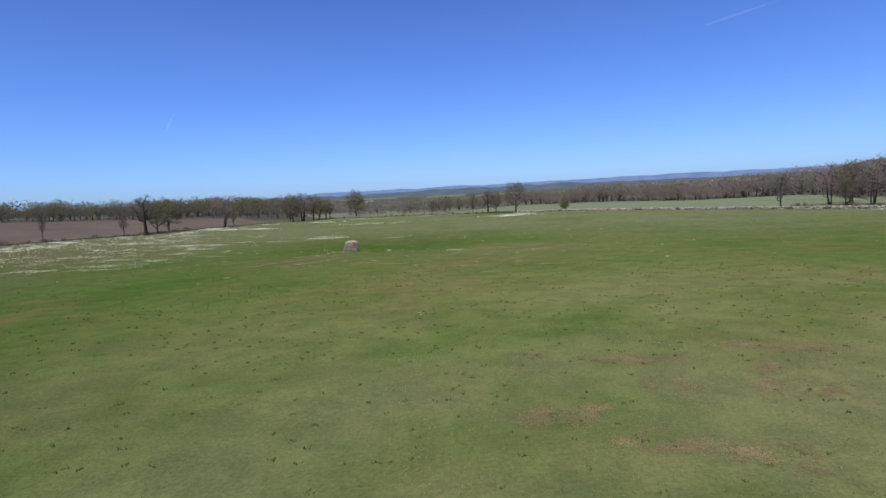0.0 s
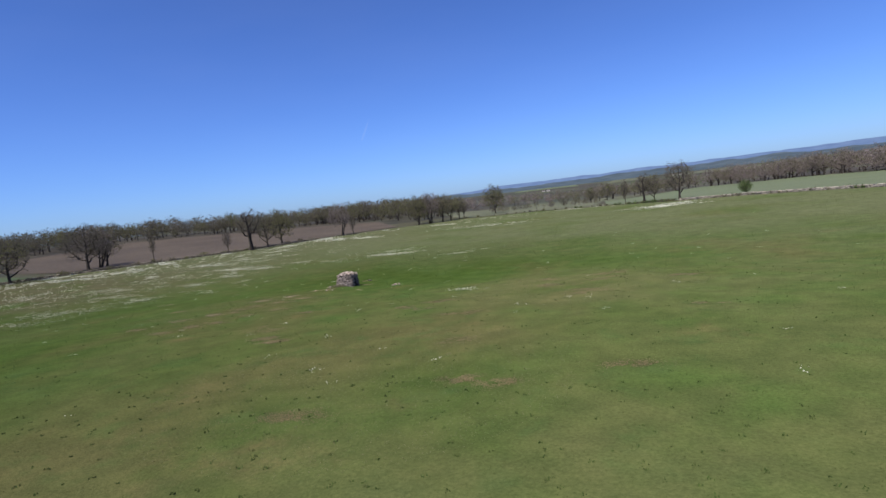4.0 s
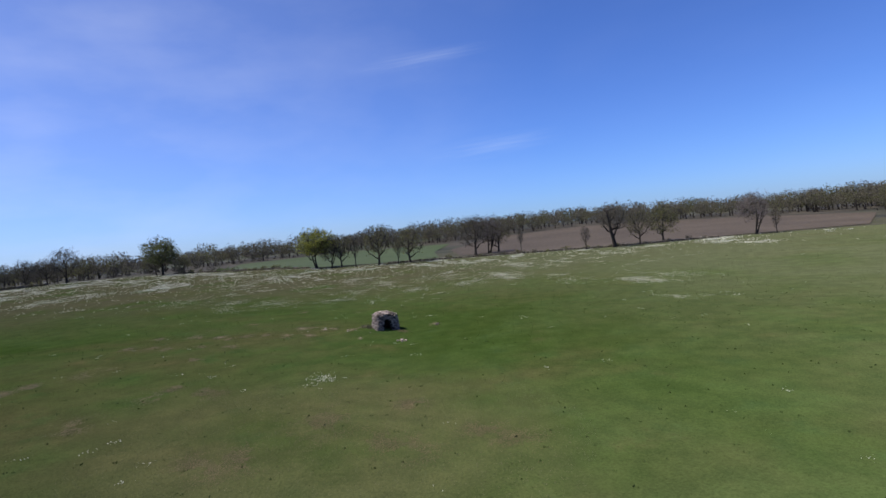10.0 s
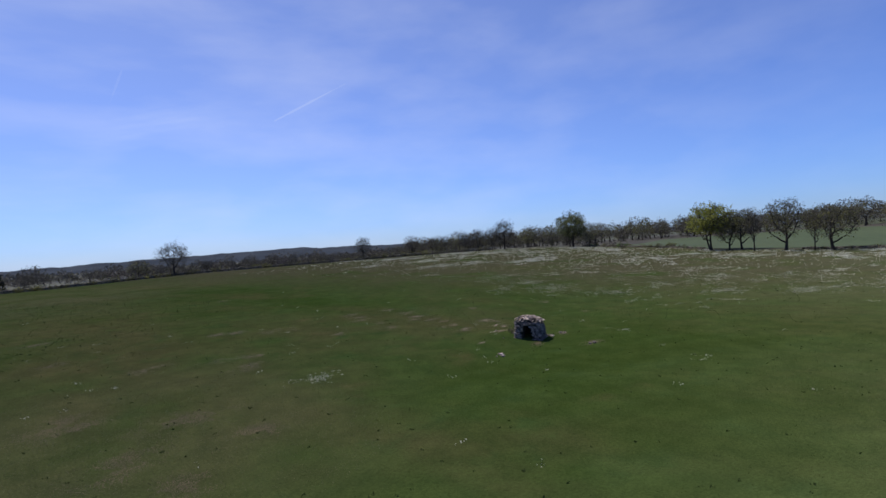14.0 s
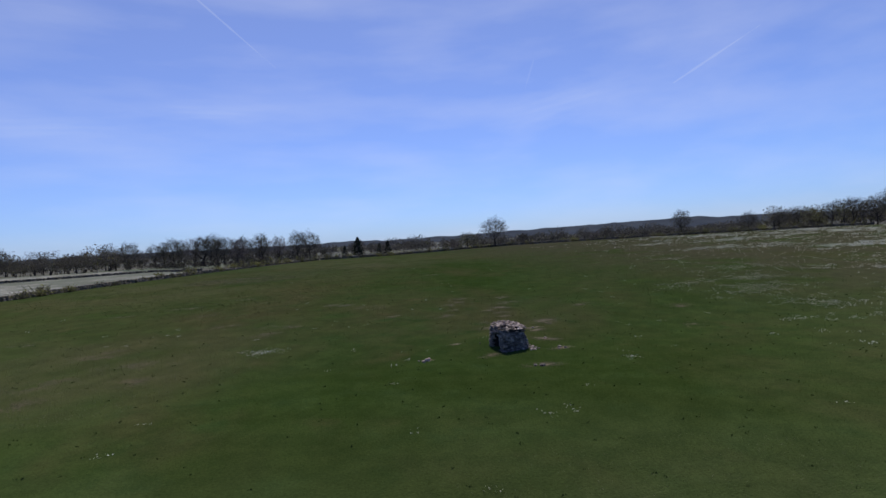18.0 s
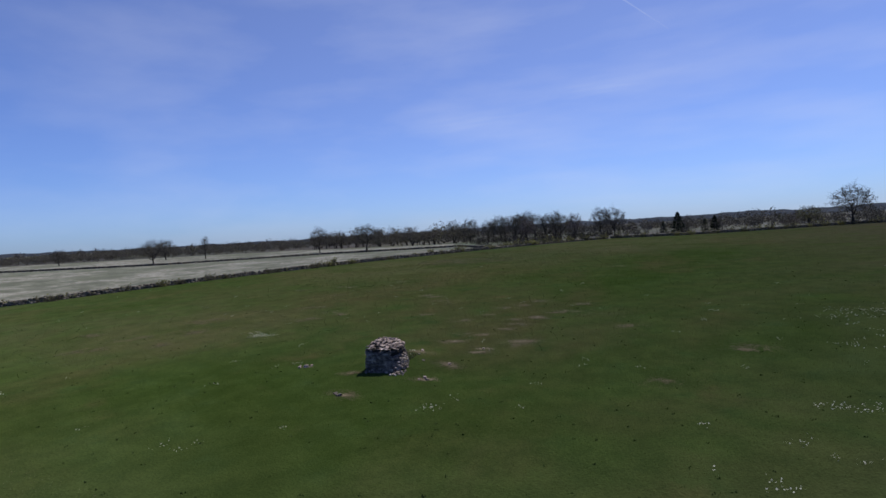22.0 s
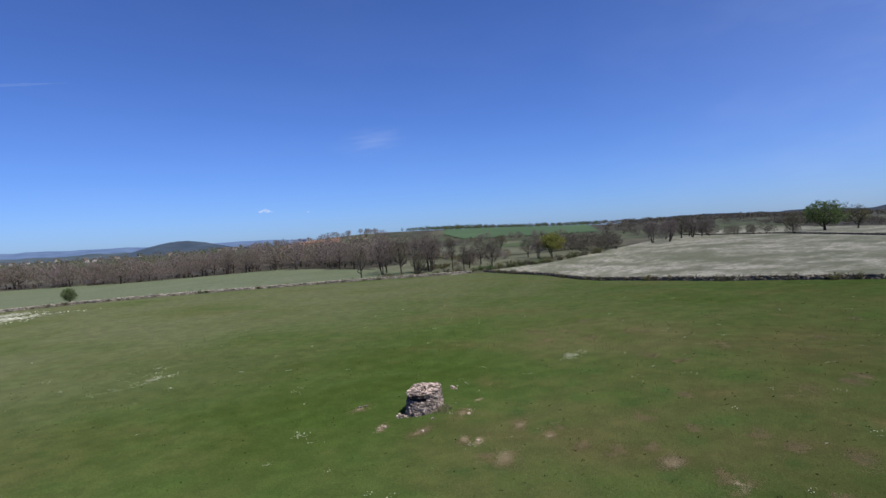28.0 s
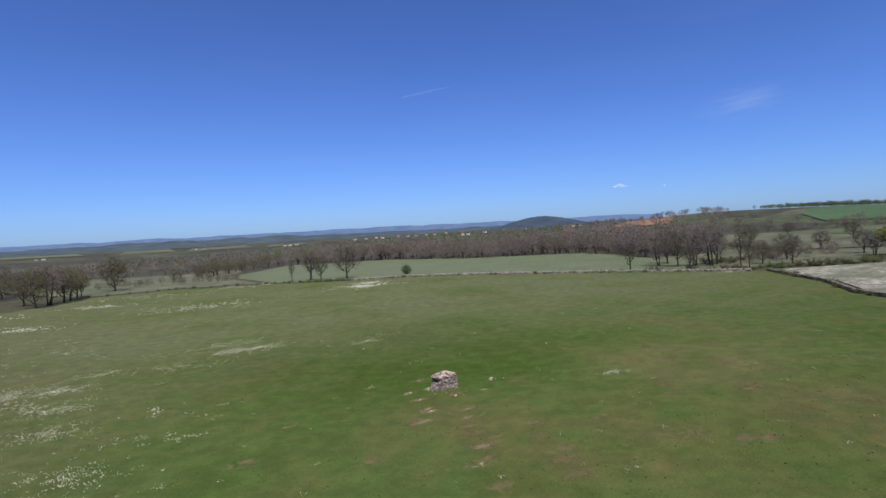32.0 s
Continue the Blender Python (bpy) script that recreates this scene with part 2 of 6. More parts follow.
def far_material():
    """Open country beyond the walls: a patchwork of small fields, pasture and scrub."""
    m = material("far_country", [(0.3, (0.75, 0.75, 0.75)), (0.7, (1.25, 1.25, 1.25))], 0.03, fine=0.55, fine_scale=0.09, bump=0.6, bump_scale=0.08)
    n, l = m.node_tree.nodes, m.node_tree.links
    p = n["Principled BSDF"]
    geo, warp, cells, ramp, mul = (n.new("ShaderNode" + k) for k in ("NewGeometry", "TexNoise", "TexVoronoi", "ValToRGB", "MixRGB"))
    warp.inputs["Scale"].default_value = 0.006
    bend = n.new("ShaderNodeVectorMath")
    bend.operation, bend.inputs[1].default_value = "MULTIPLY_ADD", (70, 70, 0)
    l.new(geo.outputs["Position"], warp.inputs["Vector"])
    l.new(warp.outputs["Color"], bend.inputs[0])
    l.new(geo.outputs["Position"], bend.inputs[2])
    cells.inputs["Scale"].default_value = 0.009
    l.new(bend.outputs[0], cells.inputs["Vector"])
    els = ramp.color_ramp.elements
    for pos, col in ((0.25, (0.034, 0.029, 0.021)), (0.5, (0.026, 0.026, 0.016)), (0.66, (0.038, 0.046, 0.022)), (0.82, (0.050, 0.046, 0.029))):
        els.new(pos).color = (*col, 1)
    els[0].color, els[-1].color = (0.024, 0.022, 0.016, 1), (0.040, 0.058, 0.024, 1)
    l.new(cells.outputs["Color"], ramp.inputs[0])
    mul.blend_type, mul.inputs[0].default_value = "MULTIPLY", 1
    l.new(ramp.outputs[0], mul.inputs[1])
    l.new(p.inputs["Base Color"].links[0].from_socket, mul.inputs[2])
    l.new(mul.outputs[0], p.inputs["Base Color"])
    return m


def flower_field_material():
    """Pasture white with flowers: drifts of blossom broken by broad greener hollows and fine green gaps."""
    m = material("flowering_pasture", [(0.30, (0.090, 0.092, 0.062)), (0.44, (0.150, 0.146, 0.112)), (0.56, (0.225, 0.217, 0.180)), (0.72, (0.300, 0.290, 0.250))], 0.9, fine=0.45, fine_scale=5.0)
    n, l = m.node_tree.nodes, m.node_tree.links
    p = n["Principled BSDF"]
    white = p.inputs["Base Color"].links[0].from_socket
    geo = n.new("ShaderNodeNewGeometry")
    for scale, lo, hi, most, colour in ((0.022, 0.46, 0.60, 0.85, (0.066, 0.075, 0.040)), (0.09, 0.46, 0.60, 0.75, (0.066, 0.070, 0.042)), (0.35, 0.47, 0.62, 0.7, (0.056, 0.060, 0.036))):
        t, r, mx = n.new("ShaderNodeTexNoise"), n.new("ShaderNodeMapRange"), n.new("ShaderNodeMixRGB")
        t.inputs["Scale"].default_value, t.inputs["Detail"].default_value, t.inputs["Roughness"].default_value = scale, 7, 0.62
        r.inputs[1].default_value, r.inputs[2].default_value, r.inputs[4].default_value = lo, hi, most
        l.new(geo.outputs["Position"], t.inputs["Vector"])
        l.new(t.outputs[0], r.inputs[0])
        l.new(r.outputs[0], mx.inputs[0])
        l.new(white, mx.inputs[1])
        mx.inputs[2].default_value = (*colour, 1)
        white = mx.outputs[0]
    l.new(white, p.inputs["Base Color"])
    return m


MEADOW_A, MEADOW_B, MEADOW_C = (0.0325, 0.0550, 0.0135), (0.0530, 0.0650, 0.0240), (0.0420, 0.0660, 0.0190)
MEADOW_BLUE = (0.0370, 0.0620, 0.0200)
# grass colour with the grey of distance mixed in
MEADOW_OLIVE_HAZE = (0.0700, 0.0770, 0.0430)
# a green dimmed as if seen against the sun, then the worn turf
MEADOW_BACKLIT, MEADOW_WORN_HAZE = (0.0255, 0.0405, 0.0085), (0.0800, 0.0820, 0.0400)
MEADOW_BROWN = (0.0880, 0.0790, 0.0370)
MEADOW_DRY, MEADOW_TAN = (0.062, 0.062, 0.026), (0.086, 0.070, 0.034)
M_MEADOW, M_TURF = meadow_material(), meadow_material("meadow_blades", 0.28)
M_ROUGH = material("rough_grass", [(0.3, (0.026, 0.030, 0.012)), (0.5, (0.040, 0.037, 0.019)), (0.7, (0.032, 0.034, 0.014))], 0.05, fine=0.35, fine_scale=1.2, bump=0.4, bump_scale=1.5)
M_CROP = material("young_crop", [(0.3, (0.059, 0.074, 0.038)), (0.7, (0.078, 0.090, 0.052))], 0.06, fine=0.2, fine_scale=0.8)
M_GREENFIELD = material("green_field", [(0.3, (0.032, 0.049, 0.016)), (0.7, (0.044, 0.061, 0.023))], 0.04, fine=0.18, fine_scale=0.6)
M_HILLGREEN = material("hill_grass", [(0.3, (0.030, 0.060, 0.024)), (0.7, (0.042, 0.073, 0.033))], 0.02, fine=0.15, fine_scale=0.4)
M_PLOUGH = material("ploughed_earth", [(0.3, (0.042, 0.032, 0.023)), (0.7, (0.063, 0.049, 0.035))], 0.05, fine=0.25, fine_scale=0.9, bump=0.5, bump_scale=1.2)
M_WHITEFIELD = flower_field_material()
M_REDEARTH = material("red_earth", [(0.3, (0.151, 0.081, 0.047)), (0.7, (0.189, 0.104, 0.066))], 0.02, fine=0.15, fine_scale=0.2)
M_PASTURE = material("pale_pasture", [(0.32, (0.046, 0.052, 0.028)), (0.5, (0.064, 0.068, 0.040)), (0.7, (0.090, 0.089, 0.058))], 0.07, fine=0.35, fine_scale=0.9)
M_SOIL = material("bare_soil", [(0.3, (0.078, 0.064, 0.030)), (0.5, (0.098, 0.078, 0.038)), (0.7, (0.132, 0.101, 0.052))], 0.8, fine=0.2, vary=0.15, island=True)
M_SOIL_PALE = material("pale_dry_soil", [(0.3, (0.130, 0.106, 0.063)), (0.7, (0.225, 0.186, 0.122))], 1.5, fine=0.2, vary=0.25, island=True)
M_FLOWER = material("white_flowers", [(0.3, (0.430, 0.435, 0.350)), (0.7, (0.620, 0.615, 0.530))], 2.0, vary=0.2, island=True)
M_BLADE = material("grass_blades", [(0.3, (0.030, 0.054, 0.011)), (0.7, (0.052, 0.074, 0.019))], 0.4, vary=0.35, island=True)
M_STRAW = material("straw_blades", [(0.3, (0.092, 0.090, 0.046)), (0.7, (0.150, 0.138, 0.080))], 0.4, vary=0.3, island=True)
M_WEED = material("dark_weeds", [(0.3, (0.035, 0.060, 0.014)), (0.7, (0.050, 0.078, 0.020))], 0.8, vary=0.3, island=True)
M_STONE = material("limestone", [(0.3, (0.094, 0.077, 0.067)), (0.5, (0.190, 0.158, 0.139)), (0.70, (0.370, 0.316, 0.281))], 4.5, rough=0.94, fine=0.35, fine_scale=24, bump=0.8, bump_scale=14, vary=0.35)
M_SLAB = material("limestone_slab", [(0.3, (0.120, 0.092, 0.078)), (0.52, (0.300, 0.240, 0.207)), (0.72, (0.500, 0.412, 0.362))], 2.2, rough=0.92, fine=0.2, fine_scale=18, bump=0.4, bump_scale=12, vary=0.5)
M_RUBBLE = material("wall_stone", [(0.3, (0.084, 0.071, 0.056)), (0.7, (0.182, 0.160, 0.131))], 1.2, rough=0.93, fine=0.2, fine_scale=9, vary=0.35, island=True)
M_PALE_RUBBLE = material("pale_wall_stone", [(0.3, (0.170, 0.150, 0.122)), (0.7, (0.330, 0.300, 0.255))], 1.2, rough=0.93, fine=0.2, fine_scale=9, vary=0.35, island=True)
M_CORE = material("packed_rubble", [(0.3, (0.023, 0.020, 0.017)), (0.7, (0.042, 0.036, 0.030))], 3.0, rough=0.95, fine=0.3, fine_scale=15)
M_BARK = material("oak_bark", [(0.3, (0.030, 0.025, 0.020)), (0.7, (0.057, 0.047, 0.039))], 2.0, fine=0.25, fine_scale=14)
M_TWIG = leaf_material("bare_twigs", (0.084, 0.075, 0.060), (0.130, 0.116, 0.092), 0.15, 0.06)
M_TWIG_PINK = leaf_material("budding_twigs", (0.148, 0.121, 0.112), (0.208, 0.172, 0.160), 0.12, 0.12)
# darker twig and bud copies with backlit shade painted into the colour
M_SCRUB_SHADED = leaf_material("shaded_scrub_stems", (0.034, 0.029, 0.026), (0.058, 0.049, 0.043), 0.2, 0.05)
M_SCRUB_LEAF_SHADED = leaf_material("shaded_scrub_leaves", (0.040, 0.046, 0.020), (0.066, 0.070, 0.032), 0.3, 0.2)
M_BUD_OLIVE = leaf_material("olive_buds", (0.104, 0.110, 0.038), (0.155, 0.154, 0.058))
M_LEAF_LIME = leaf_material("young_leaves", (0.165, 0.186, 0.036), (0.240, 0.245, 0.050))
M_LEAF_OLIVE = leaf_material("olive_leaves", (0.074, 0.088, 0.032), (0.112, 0.124, 0.048))
M_LEAF_DARK = leaf_material("dark_leaves", (0.066, 0.114, 0.030), (0.106, 0.158, 0.044))
M_NEEDLE = material("needles", [(0.3, (0.007, 0.015, 0.005)), (0.7, (0.014, 0.024, 0.009))], 0.3, vary=0.3, island=True)
M_PLASTER = material("pale_plaster", [(0.3, (0.42, 0.40, 0.37)), (0.7, (0.52, 0.50, 0.47))], 0.2, vary=0.15)
M_ROOFTILE = material("brown_roof_tiles", [(0.3, (0.076, 0.052, 0.040)), (0.7, (0.113, 0.081, 0.062))], 0.3, vary=0.2)
M_FARLAND = far_material()


def backdrop_haze_material(name, low, high):
    """Far ridges seen through miles of air: the haze is put into a glowing colour."""
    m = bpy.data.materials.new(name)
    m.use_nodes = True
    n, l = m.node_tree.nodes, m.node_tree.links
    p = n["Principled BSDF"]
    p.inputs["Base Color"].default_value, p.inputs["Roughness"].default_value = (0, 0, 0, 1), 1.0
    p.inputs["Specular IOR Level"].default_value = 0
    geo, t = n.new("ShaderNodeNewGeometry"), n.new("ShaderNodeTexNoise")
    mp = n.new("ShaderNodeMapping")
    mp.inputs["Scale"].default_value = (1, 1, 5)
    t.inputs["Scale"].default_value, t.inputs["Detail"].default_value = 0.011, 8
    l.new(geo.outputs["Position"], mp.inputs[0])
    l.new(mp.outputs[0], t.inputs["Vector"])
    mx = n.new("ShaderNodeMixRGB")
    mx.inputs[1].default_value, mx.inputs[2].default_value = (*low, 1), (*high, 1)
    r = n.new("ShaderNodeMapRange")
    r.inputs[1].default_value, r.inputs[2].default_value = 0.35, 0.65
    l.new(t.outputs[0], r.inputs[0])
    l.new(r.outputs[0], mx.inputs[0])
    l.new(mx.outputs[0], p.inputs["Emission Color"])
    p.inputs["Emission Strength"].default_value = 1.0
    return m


# ---- the lie of the land ----
FIELD = [(123, 38), (106, 70), (88, 98), (75, 116), (60, 131), (43, 138), (20, 158), (-10, 173), (-38, 164), (-51, 135), (-64, 107), (-72, 71), (-99, 19),
         (-115, -2), (-148, -46), (-149, -80), (-101, -106), (-54, -141), (-18, -136), (6, -138), (29, -105), (48, -71), (62, -42), (71, -21), (90, 4), (104, 15)]
FAR_R = (300, 600, 1200, 2500, 4900)
# heights at those distances, every 30 degrees clockwise from +y
FAR_Z = ((-4, -9, -12, 0, -10), (-3, -5, 6, 4, -10), (2, 20, 15, 10, 0), (3, 13.5, 15, 11, 0), (3, 3, 6, 8, 0), (3, 2, 2, 2, 0),
         (2, 0, -1, 0, 0), (1, -2, -4, -2, 0), (3, 1, -1, 0, 0), (5, 7, 6, 4, 0), (7, 9, 6, 4, 0), (2, 0, -5, 2, 0))


def edge_radius(theta):
    """Distance from the hut's foot to the meadow's edge in the direction theta (counter-clockwise from +x)."""
    d, best = (math.cos(theta), math.sin(theta)), 400.0
    for (ax, ay), (bx, by) in zip(FIELD, FIELD[1:] + FIELD[:1]):
        ex, ey = bx - ax, by - ay
        det = d[0] * -ey + d[1] * ex
        if abs(det) < 1e-9:
            continue
        r, s = (ax * -ey + ay * ex) / det, (d[0] * ay - d[1] * ax) / det
        if 0 <= s <= 1 and 0 < r < best:
            best = r
    return best


EDGE_T = np.linspace(-math.pi, math.pi, 721)
EDGE_R = np.array([edge_radius(t) for t in EDGE_T])


def near_height(x, y):
    a = np.where(y < 0, 3.6 * (1 - np.exp(np.minimum(y, 0) / 65)), -0.008 * y)
    bank = 0.30 * np.exp(-((x - 1.5) ** 2 + (y + 2.2) ** 2) / 4.2)      # earth heaped against the hut's southern side
    bank = bank + 0.14 * np.exp(-((x - 1.8) ** 2 + (y + 0.1) ** 2) / 7)
    return a + bank + np.where(x < 0, 2 * (1 - np.exp(-(x / 80) ** 2)), 0)


def land(x, y):
    """Height of the ground."""
    x, y = np.asarray(x, float), np.asarray(y, float)
    r, th = np.hypot(x, y), np.arctan2(y, x)
    edge = np.interp(th, EDGE_T, EDGE_R)
    inside = near_height(x, y)
    k = np.minimum(r, edge) / np.maximum(r, 1e-6)
    rim = near_height(x * k, y * k)
    sector = (np.degrees(np.arctan2(x, y)) % 360) / 30
    i = np.floor(sector).astype(int) % 12
    f = sector - np.floor(sector)
    f = f * f * (3 - 2 * f)
    table = np.array(FAR_Z, float)
    cols = [table[i, c] * (1 - f) + table[(i + 1) % 12, c] * f for c in range(5)]
    out, lo_r, lo_z = rim, edge, rim
    for rr, cz in zip(FAR_R, cols):
        u = np.clip((r - lo_r) / np.maximum(rr - lo_r, 1), 0, 1)
        out = np.where(r > lo_r, lo_z + (cz - lo_z) * u * u * (3 - 2 * u), out)
        lo_r, lo_z = np.full_like(r, rr), cz
    return np.where(r <= edge, inside, out)


def z_at(x, y):
    return float(land(x, y))


# ---- mesh helpers ----
def mesh_object(name, verts, faces, mats, index=None, smooth=False):
    me = bpy.data.meshes.new(name)
    me.from_pydata([tuple(v) for v in verts], [], [tuple(f) for f in faces])
    for m in mats if isinstance(mats, (list, tuple)) else [mats]:
        me.materials.append(m)
    if index is not None:
        me.polygons.foreach_set("material_index", np.asarray(index, np.int32))
    if smooth:
        me.polygons.foreach_set("use_smooth", np.ones(len(me.polygons), bool))
    me.update()
    return new(name, me)


def tri_mesh(name, verts, tris, mats, index=None):
    """A large mesh of triangles from arrays."""
    me = bpy.data.meshes.new(name)
    v, t = np.asarray(verts, np.float32), np.asarray(tris, np.int32)
    me.vertices.add(len(v))
    me.vertices.foreach_set("co", v.ravel())
    me.loops.add(len(t) * 3)
    me.loops.foreach_set("vertex_index", t.ravel())
    me.polygons.add(len(t))
    me.polygons.foreach_set("loop_start", np.arange(0, len(t) * 3, 3, dtype=np.int32))
    for m in mats if isinstance(mats, (list, tuple)) else [mats]:
        me.materials.append(m)
    if index is not None:
        me.polygons.foreach_set("material_index", np.asarray(index, np.int32))
    me.update(calc_edges=True)
    me.validate()
    return me


def under(ob, parent, label=""):
    ob.parent = parent
    if label:
        tagged(ob, label)
    return ob


def holder(name, x, y, z, label, category, group="", turn=0.0):
    e = new(name)
    e.empty_display_size = 0.2
    e.matrix_world = pose(x, y, z, 0, 0, turn)
    return tagged(e, label, category, group)


# ---- ground: one sheet to the horizon ----
def build_ground():
    n_t = 360
    th = np.linspace(-math.pi, math.pi, n_t, endpoint=False)
    edge = np.interp(th, EDGE_T, EDGE_R)
    rings = [np.full_like(edge, 0.5 * k) for k in range(1, 15)] + [edge * s for s in np.linspace(0.12, 1, 42)]
    last = len(rings) - 1
    far = np.geomspace(1.0, 40.0, 60)[1:]
    rings += [np.minimum(edge + (far_k - 1) * 26 * (1 + far_k / 16), 4900 + edge * 0) for far_k in far]
    rings[-1] = np.full_like(edge, 4900.0)
    verts, faces, index = [(0, 0, z_at(0, 0))], [], []
    for r in rings:
        x, y = r * np.cos(th), r * np.sin(th)
        verts += list(zip(x, y, land(x, y)))
    for j in range(n_t):
        faces.append((0, 1 + j, 1 + (j + 1) % n_t))
        index.append(0)
    for i in range(len(rings) - 1):
        a, c = 1 + i * n_t, 1 + (i + 1) * n_t
        for j in range(n_t):
            k = (j + 1) % n_t
            faces.append((a + j, c + j, c + k, a + k))
            index.append(0 if i < last else 1 if i < last + 13 else 2)
    g = mesh_object("ground", verts, faces, [M_MEADOW, M_ROUGH, M_FARLAND], index, True)
    return tagged(g, "gently sloping green meadow running out to rough grassland", "ground", kind="structure")


def clip_to_box(poly, x0, y0, x1, y1):
    for axis, lim, sign in ((0, x0, 1), (0, x1, -1), (1, y0, 1), (1, y1, -1)):
        out = []
        for p, q in zip(poly, poly[1:] + poly[:1]):
            a, c = (p[axis] - lim) * sign, (q[axis] - lim) * sign
            if a >= 0:
                out.append(p)
            if (a > 0 > c) or (a < 0 < c):
                s = a / (a - c)
                out.append((p[0] + s * (q[0] - p[0]), p[1] + s * (q[1] - p[1])))
        poly = out
        if len(poly) < 3:
            return []
    return poly


def drape(name, poly, mat, label, cell=10.0, lift=0.12, category="field"):
    """A field: a sheet that lies on the ground within an outline."""
    verts, faces = [], []
    xs, ys = [p[0] for p in poly], [p[1] for p in poly]
    for i in range(int((max(xs) - min(xs)) / cell) + 1):
        for j in range(int((max(ys) - min(ys)) / cell) + 1):
            x0, y0 = min(xs) + i * cell, min(ys) + j * cell
            bit = clip_to_box(poly, x0, y0, x0 + cell, y0 + cell)
            if bit:
                faces.append(range(len(verts), len(verts) + len(bit)))
                verts += [(px, py, z_at(px, py) + lift) for px, py in bit]
    bm = bmesh.new()
    vs = [bm.verts.new(v) for v in verts]
    for f in faces:
        try:
            bm.faces.new([vs[k] for k in f])
        except ValueError:
            pass
    bmesh.ops.remove_doubles(bm, verts=bm.verts, dist=0.01)
    bm.normal_update()
    for f in bm.faces:
        if f.normal.z < 0:
            f.normal_flip()
    me = bpy.data.meshes.new(name)
    bm.to_mesh(me)
    bm.free()
    me.materials.append(mat)
    return tagged(new(name, me), label, category, kind="structure")


build_ground()
drape("field_crop", [(125, 43), (109, 71), (91, 100), (77, 119), (62, 134), (45, 141), (20, 162), (14, 250), (70, 343), (87, 320), (122, 304), (148, 254), (161, 214), (174, 160), (152, 102)], M_CROP,
      "grey-green young crop between the stone wall and the woods")
drape("field_white", [(126, 40), (106, 14), (92, 3), (73, -22), (64, -43), (50, -72), (33, -103), (50, -132), (100, -123), (143, -95), (268, -60), (330, -15), (230, 4), (150, 24)],
      M_WHITEFIELD, "pale pasture thick with white spring flowers", lift=0.15)
drape("field_white_far", [(143, -99), (268, -64), (335, -20), (420, -60), (300, -130), (162, -186), (70, -172), (58, -140), (100, -128)], M_WHITEFIELD,
      "second pale flowering pasture beyond the far wall", lift=0.15)
drape("field_ploughed", [(-102, 40), (-76, 72), (-67, 108), (-56, 138), (-91, 190), (-150, 192), (-190, 130), (-184, 80), (-140, 48)], M_PLOUGH,
      "brown ploughed field rising towards the woods")
drape("field_green", [(-104, 20), (-118, -3), (-147, -32), (-205, -30), (-228, 20), (-180, 60), (-140, 42), (-104, 34)], M_GREENFIELD, "bright green field of young wheat")
drape("field_pasture", [(-40, 168), (-12, 177), (16, 166), (13, 250), (40, 330), (-40, 340), (-75, 235)], M_PASTURE, "pale dry pasture beside the crop")
drape("field_hill", [(390, 150), (440, 190), (520, 222), (600, 170), (610, 85), (430, 45)], M_HILLGREEN, "green field on the hillside", 25.0, 0.6)
drape("field_lower", [(190, 70), (205, 150), (290, 170), (360, 90), (330, 20), (215, 32)], M_PASTURE, "grey-green pasture below the hill", 20.0, 0.3)
drape("field_corner", [(129, 44), (150, 26), (186, 13), (214, 30), (189, 68), (203, 106), (172, 90), (152, 98), (136, 70)], M_PASTURE, "grey-green rough pasture below the oaks")
drape("field_strip", [(262, 52), (350, 30), (372, 70), (300, 110)], M_GREENFIELD, "strip of green field between hedges", 20.0, 0.5)
drape("field_red", [(356, 314), (433, 362), (440, 307), (377, 265)], M_REDEARTH, "bare red earth of a far field", 25.0, 0.6)

for az0, az1, r0, r1, mat, what in ((-2.5, 2.5, 1750, 2250, M_PASTURE, "pale field on the far northern slope"), (3.2, 9.5, 1650, 2100, M_PASTURE, "pale field on the far northern slope"), (1.0, 6.0, 2280, 2500, M_CROP, "grey-green field on the far northern slope"),
                                    (10.5, 15.0, 1500, 1800, M_CROP, "grey-green field on the far northern slope"), (-12.0, -5.0, 1900, 2300, M_CROP, "grey-green field on the far northern slope")):
    ring = [(r * math.sin(radians(az)), r * math.cos(radians(az))) for r, az in ((r0, az0), (r0 * 1.03, (az0 + az1) / 2), (r0, az1), (r1, az1 - 0.6), (r1 * 0.97, (az0 + az1) / 2), (r1, az0 + 0.8))]
    drape("field_far", ring, mat, what, 40.0, 1.2)


# ---- far ridges ----
def ridge(name, label, mat, az0, az1, dist, base, profile, seed, rough):
    """A long far ridge as a swept strip with depth; profile: pairs of bearing and height."""
    verts, faces = [], []
    steps = int((az1 - az0) * 4)
    pa, pz = [p[0] for p in profile], [p[1] for p in profile]
    for i in range(steps + 1):
        az = az0 + (az1 - az0) * i / steps
        a = radians(az)
        top = float(np.interp(az, pa, pz)) + rough * (noise.fractal(Vector((az * 0.35, seed, 0)), 1.0, 2.0, 5))
        for d, z in ((dist - 500, base), (dist - 250, base + (top - base) * 0.55), (dist, top), (dist + 120, base)):
            verts.append((d * math.sin(a), d * math.cos(a), z))
    for i in range(steps):
        for k in range(3):
            a = i * 4 + k
            faces.append((a, a + 4, a + 5, a + 1))
    return tagged(mesh_object(name, verts, faces, mat, None, True), label, "ridge", kind="structure")


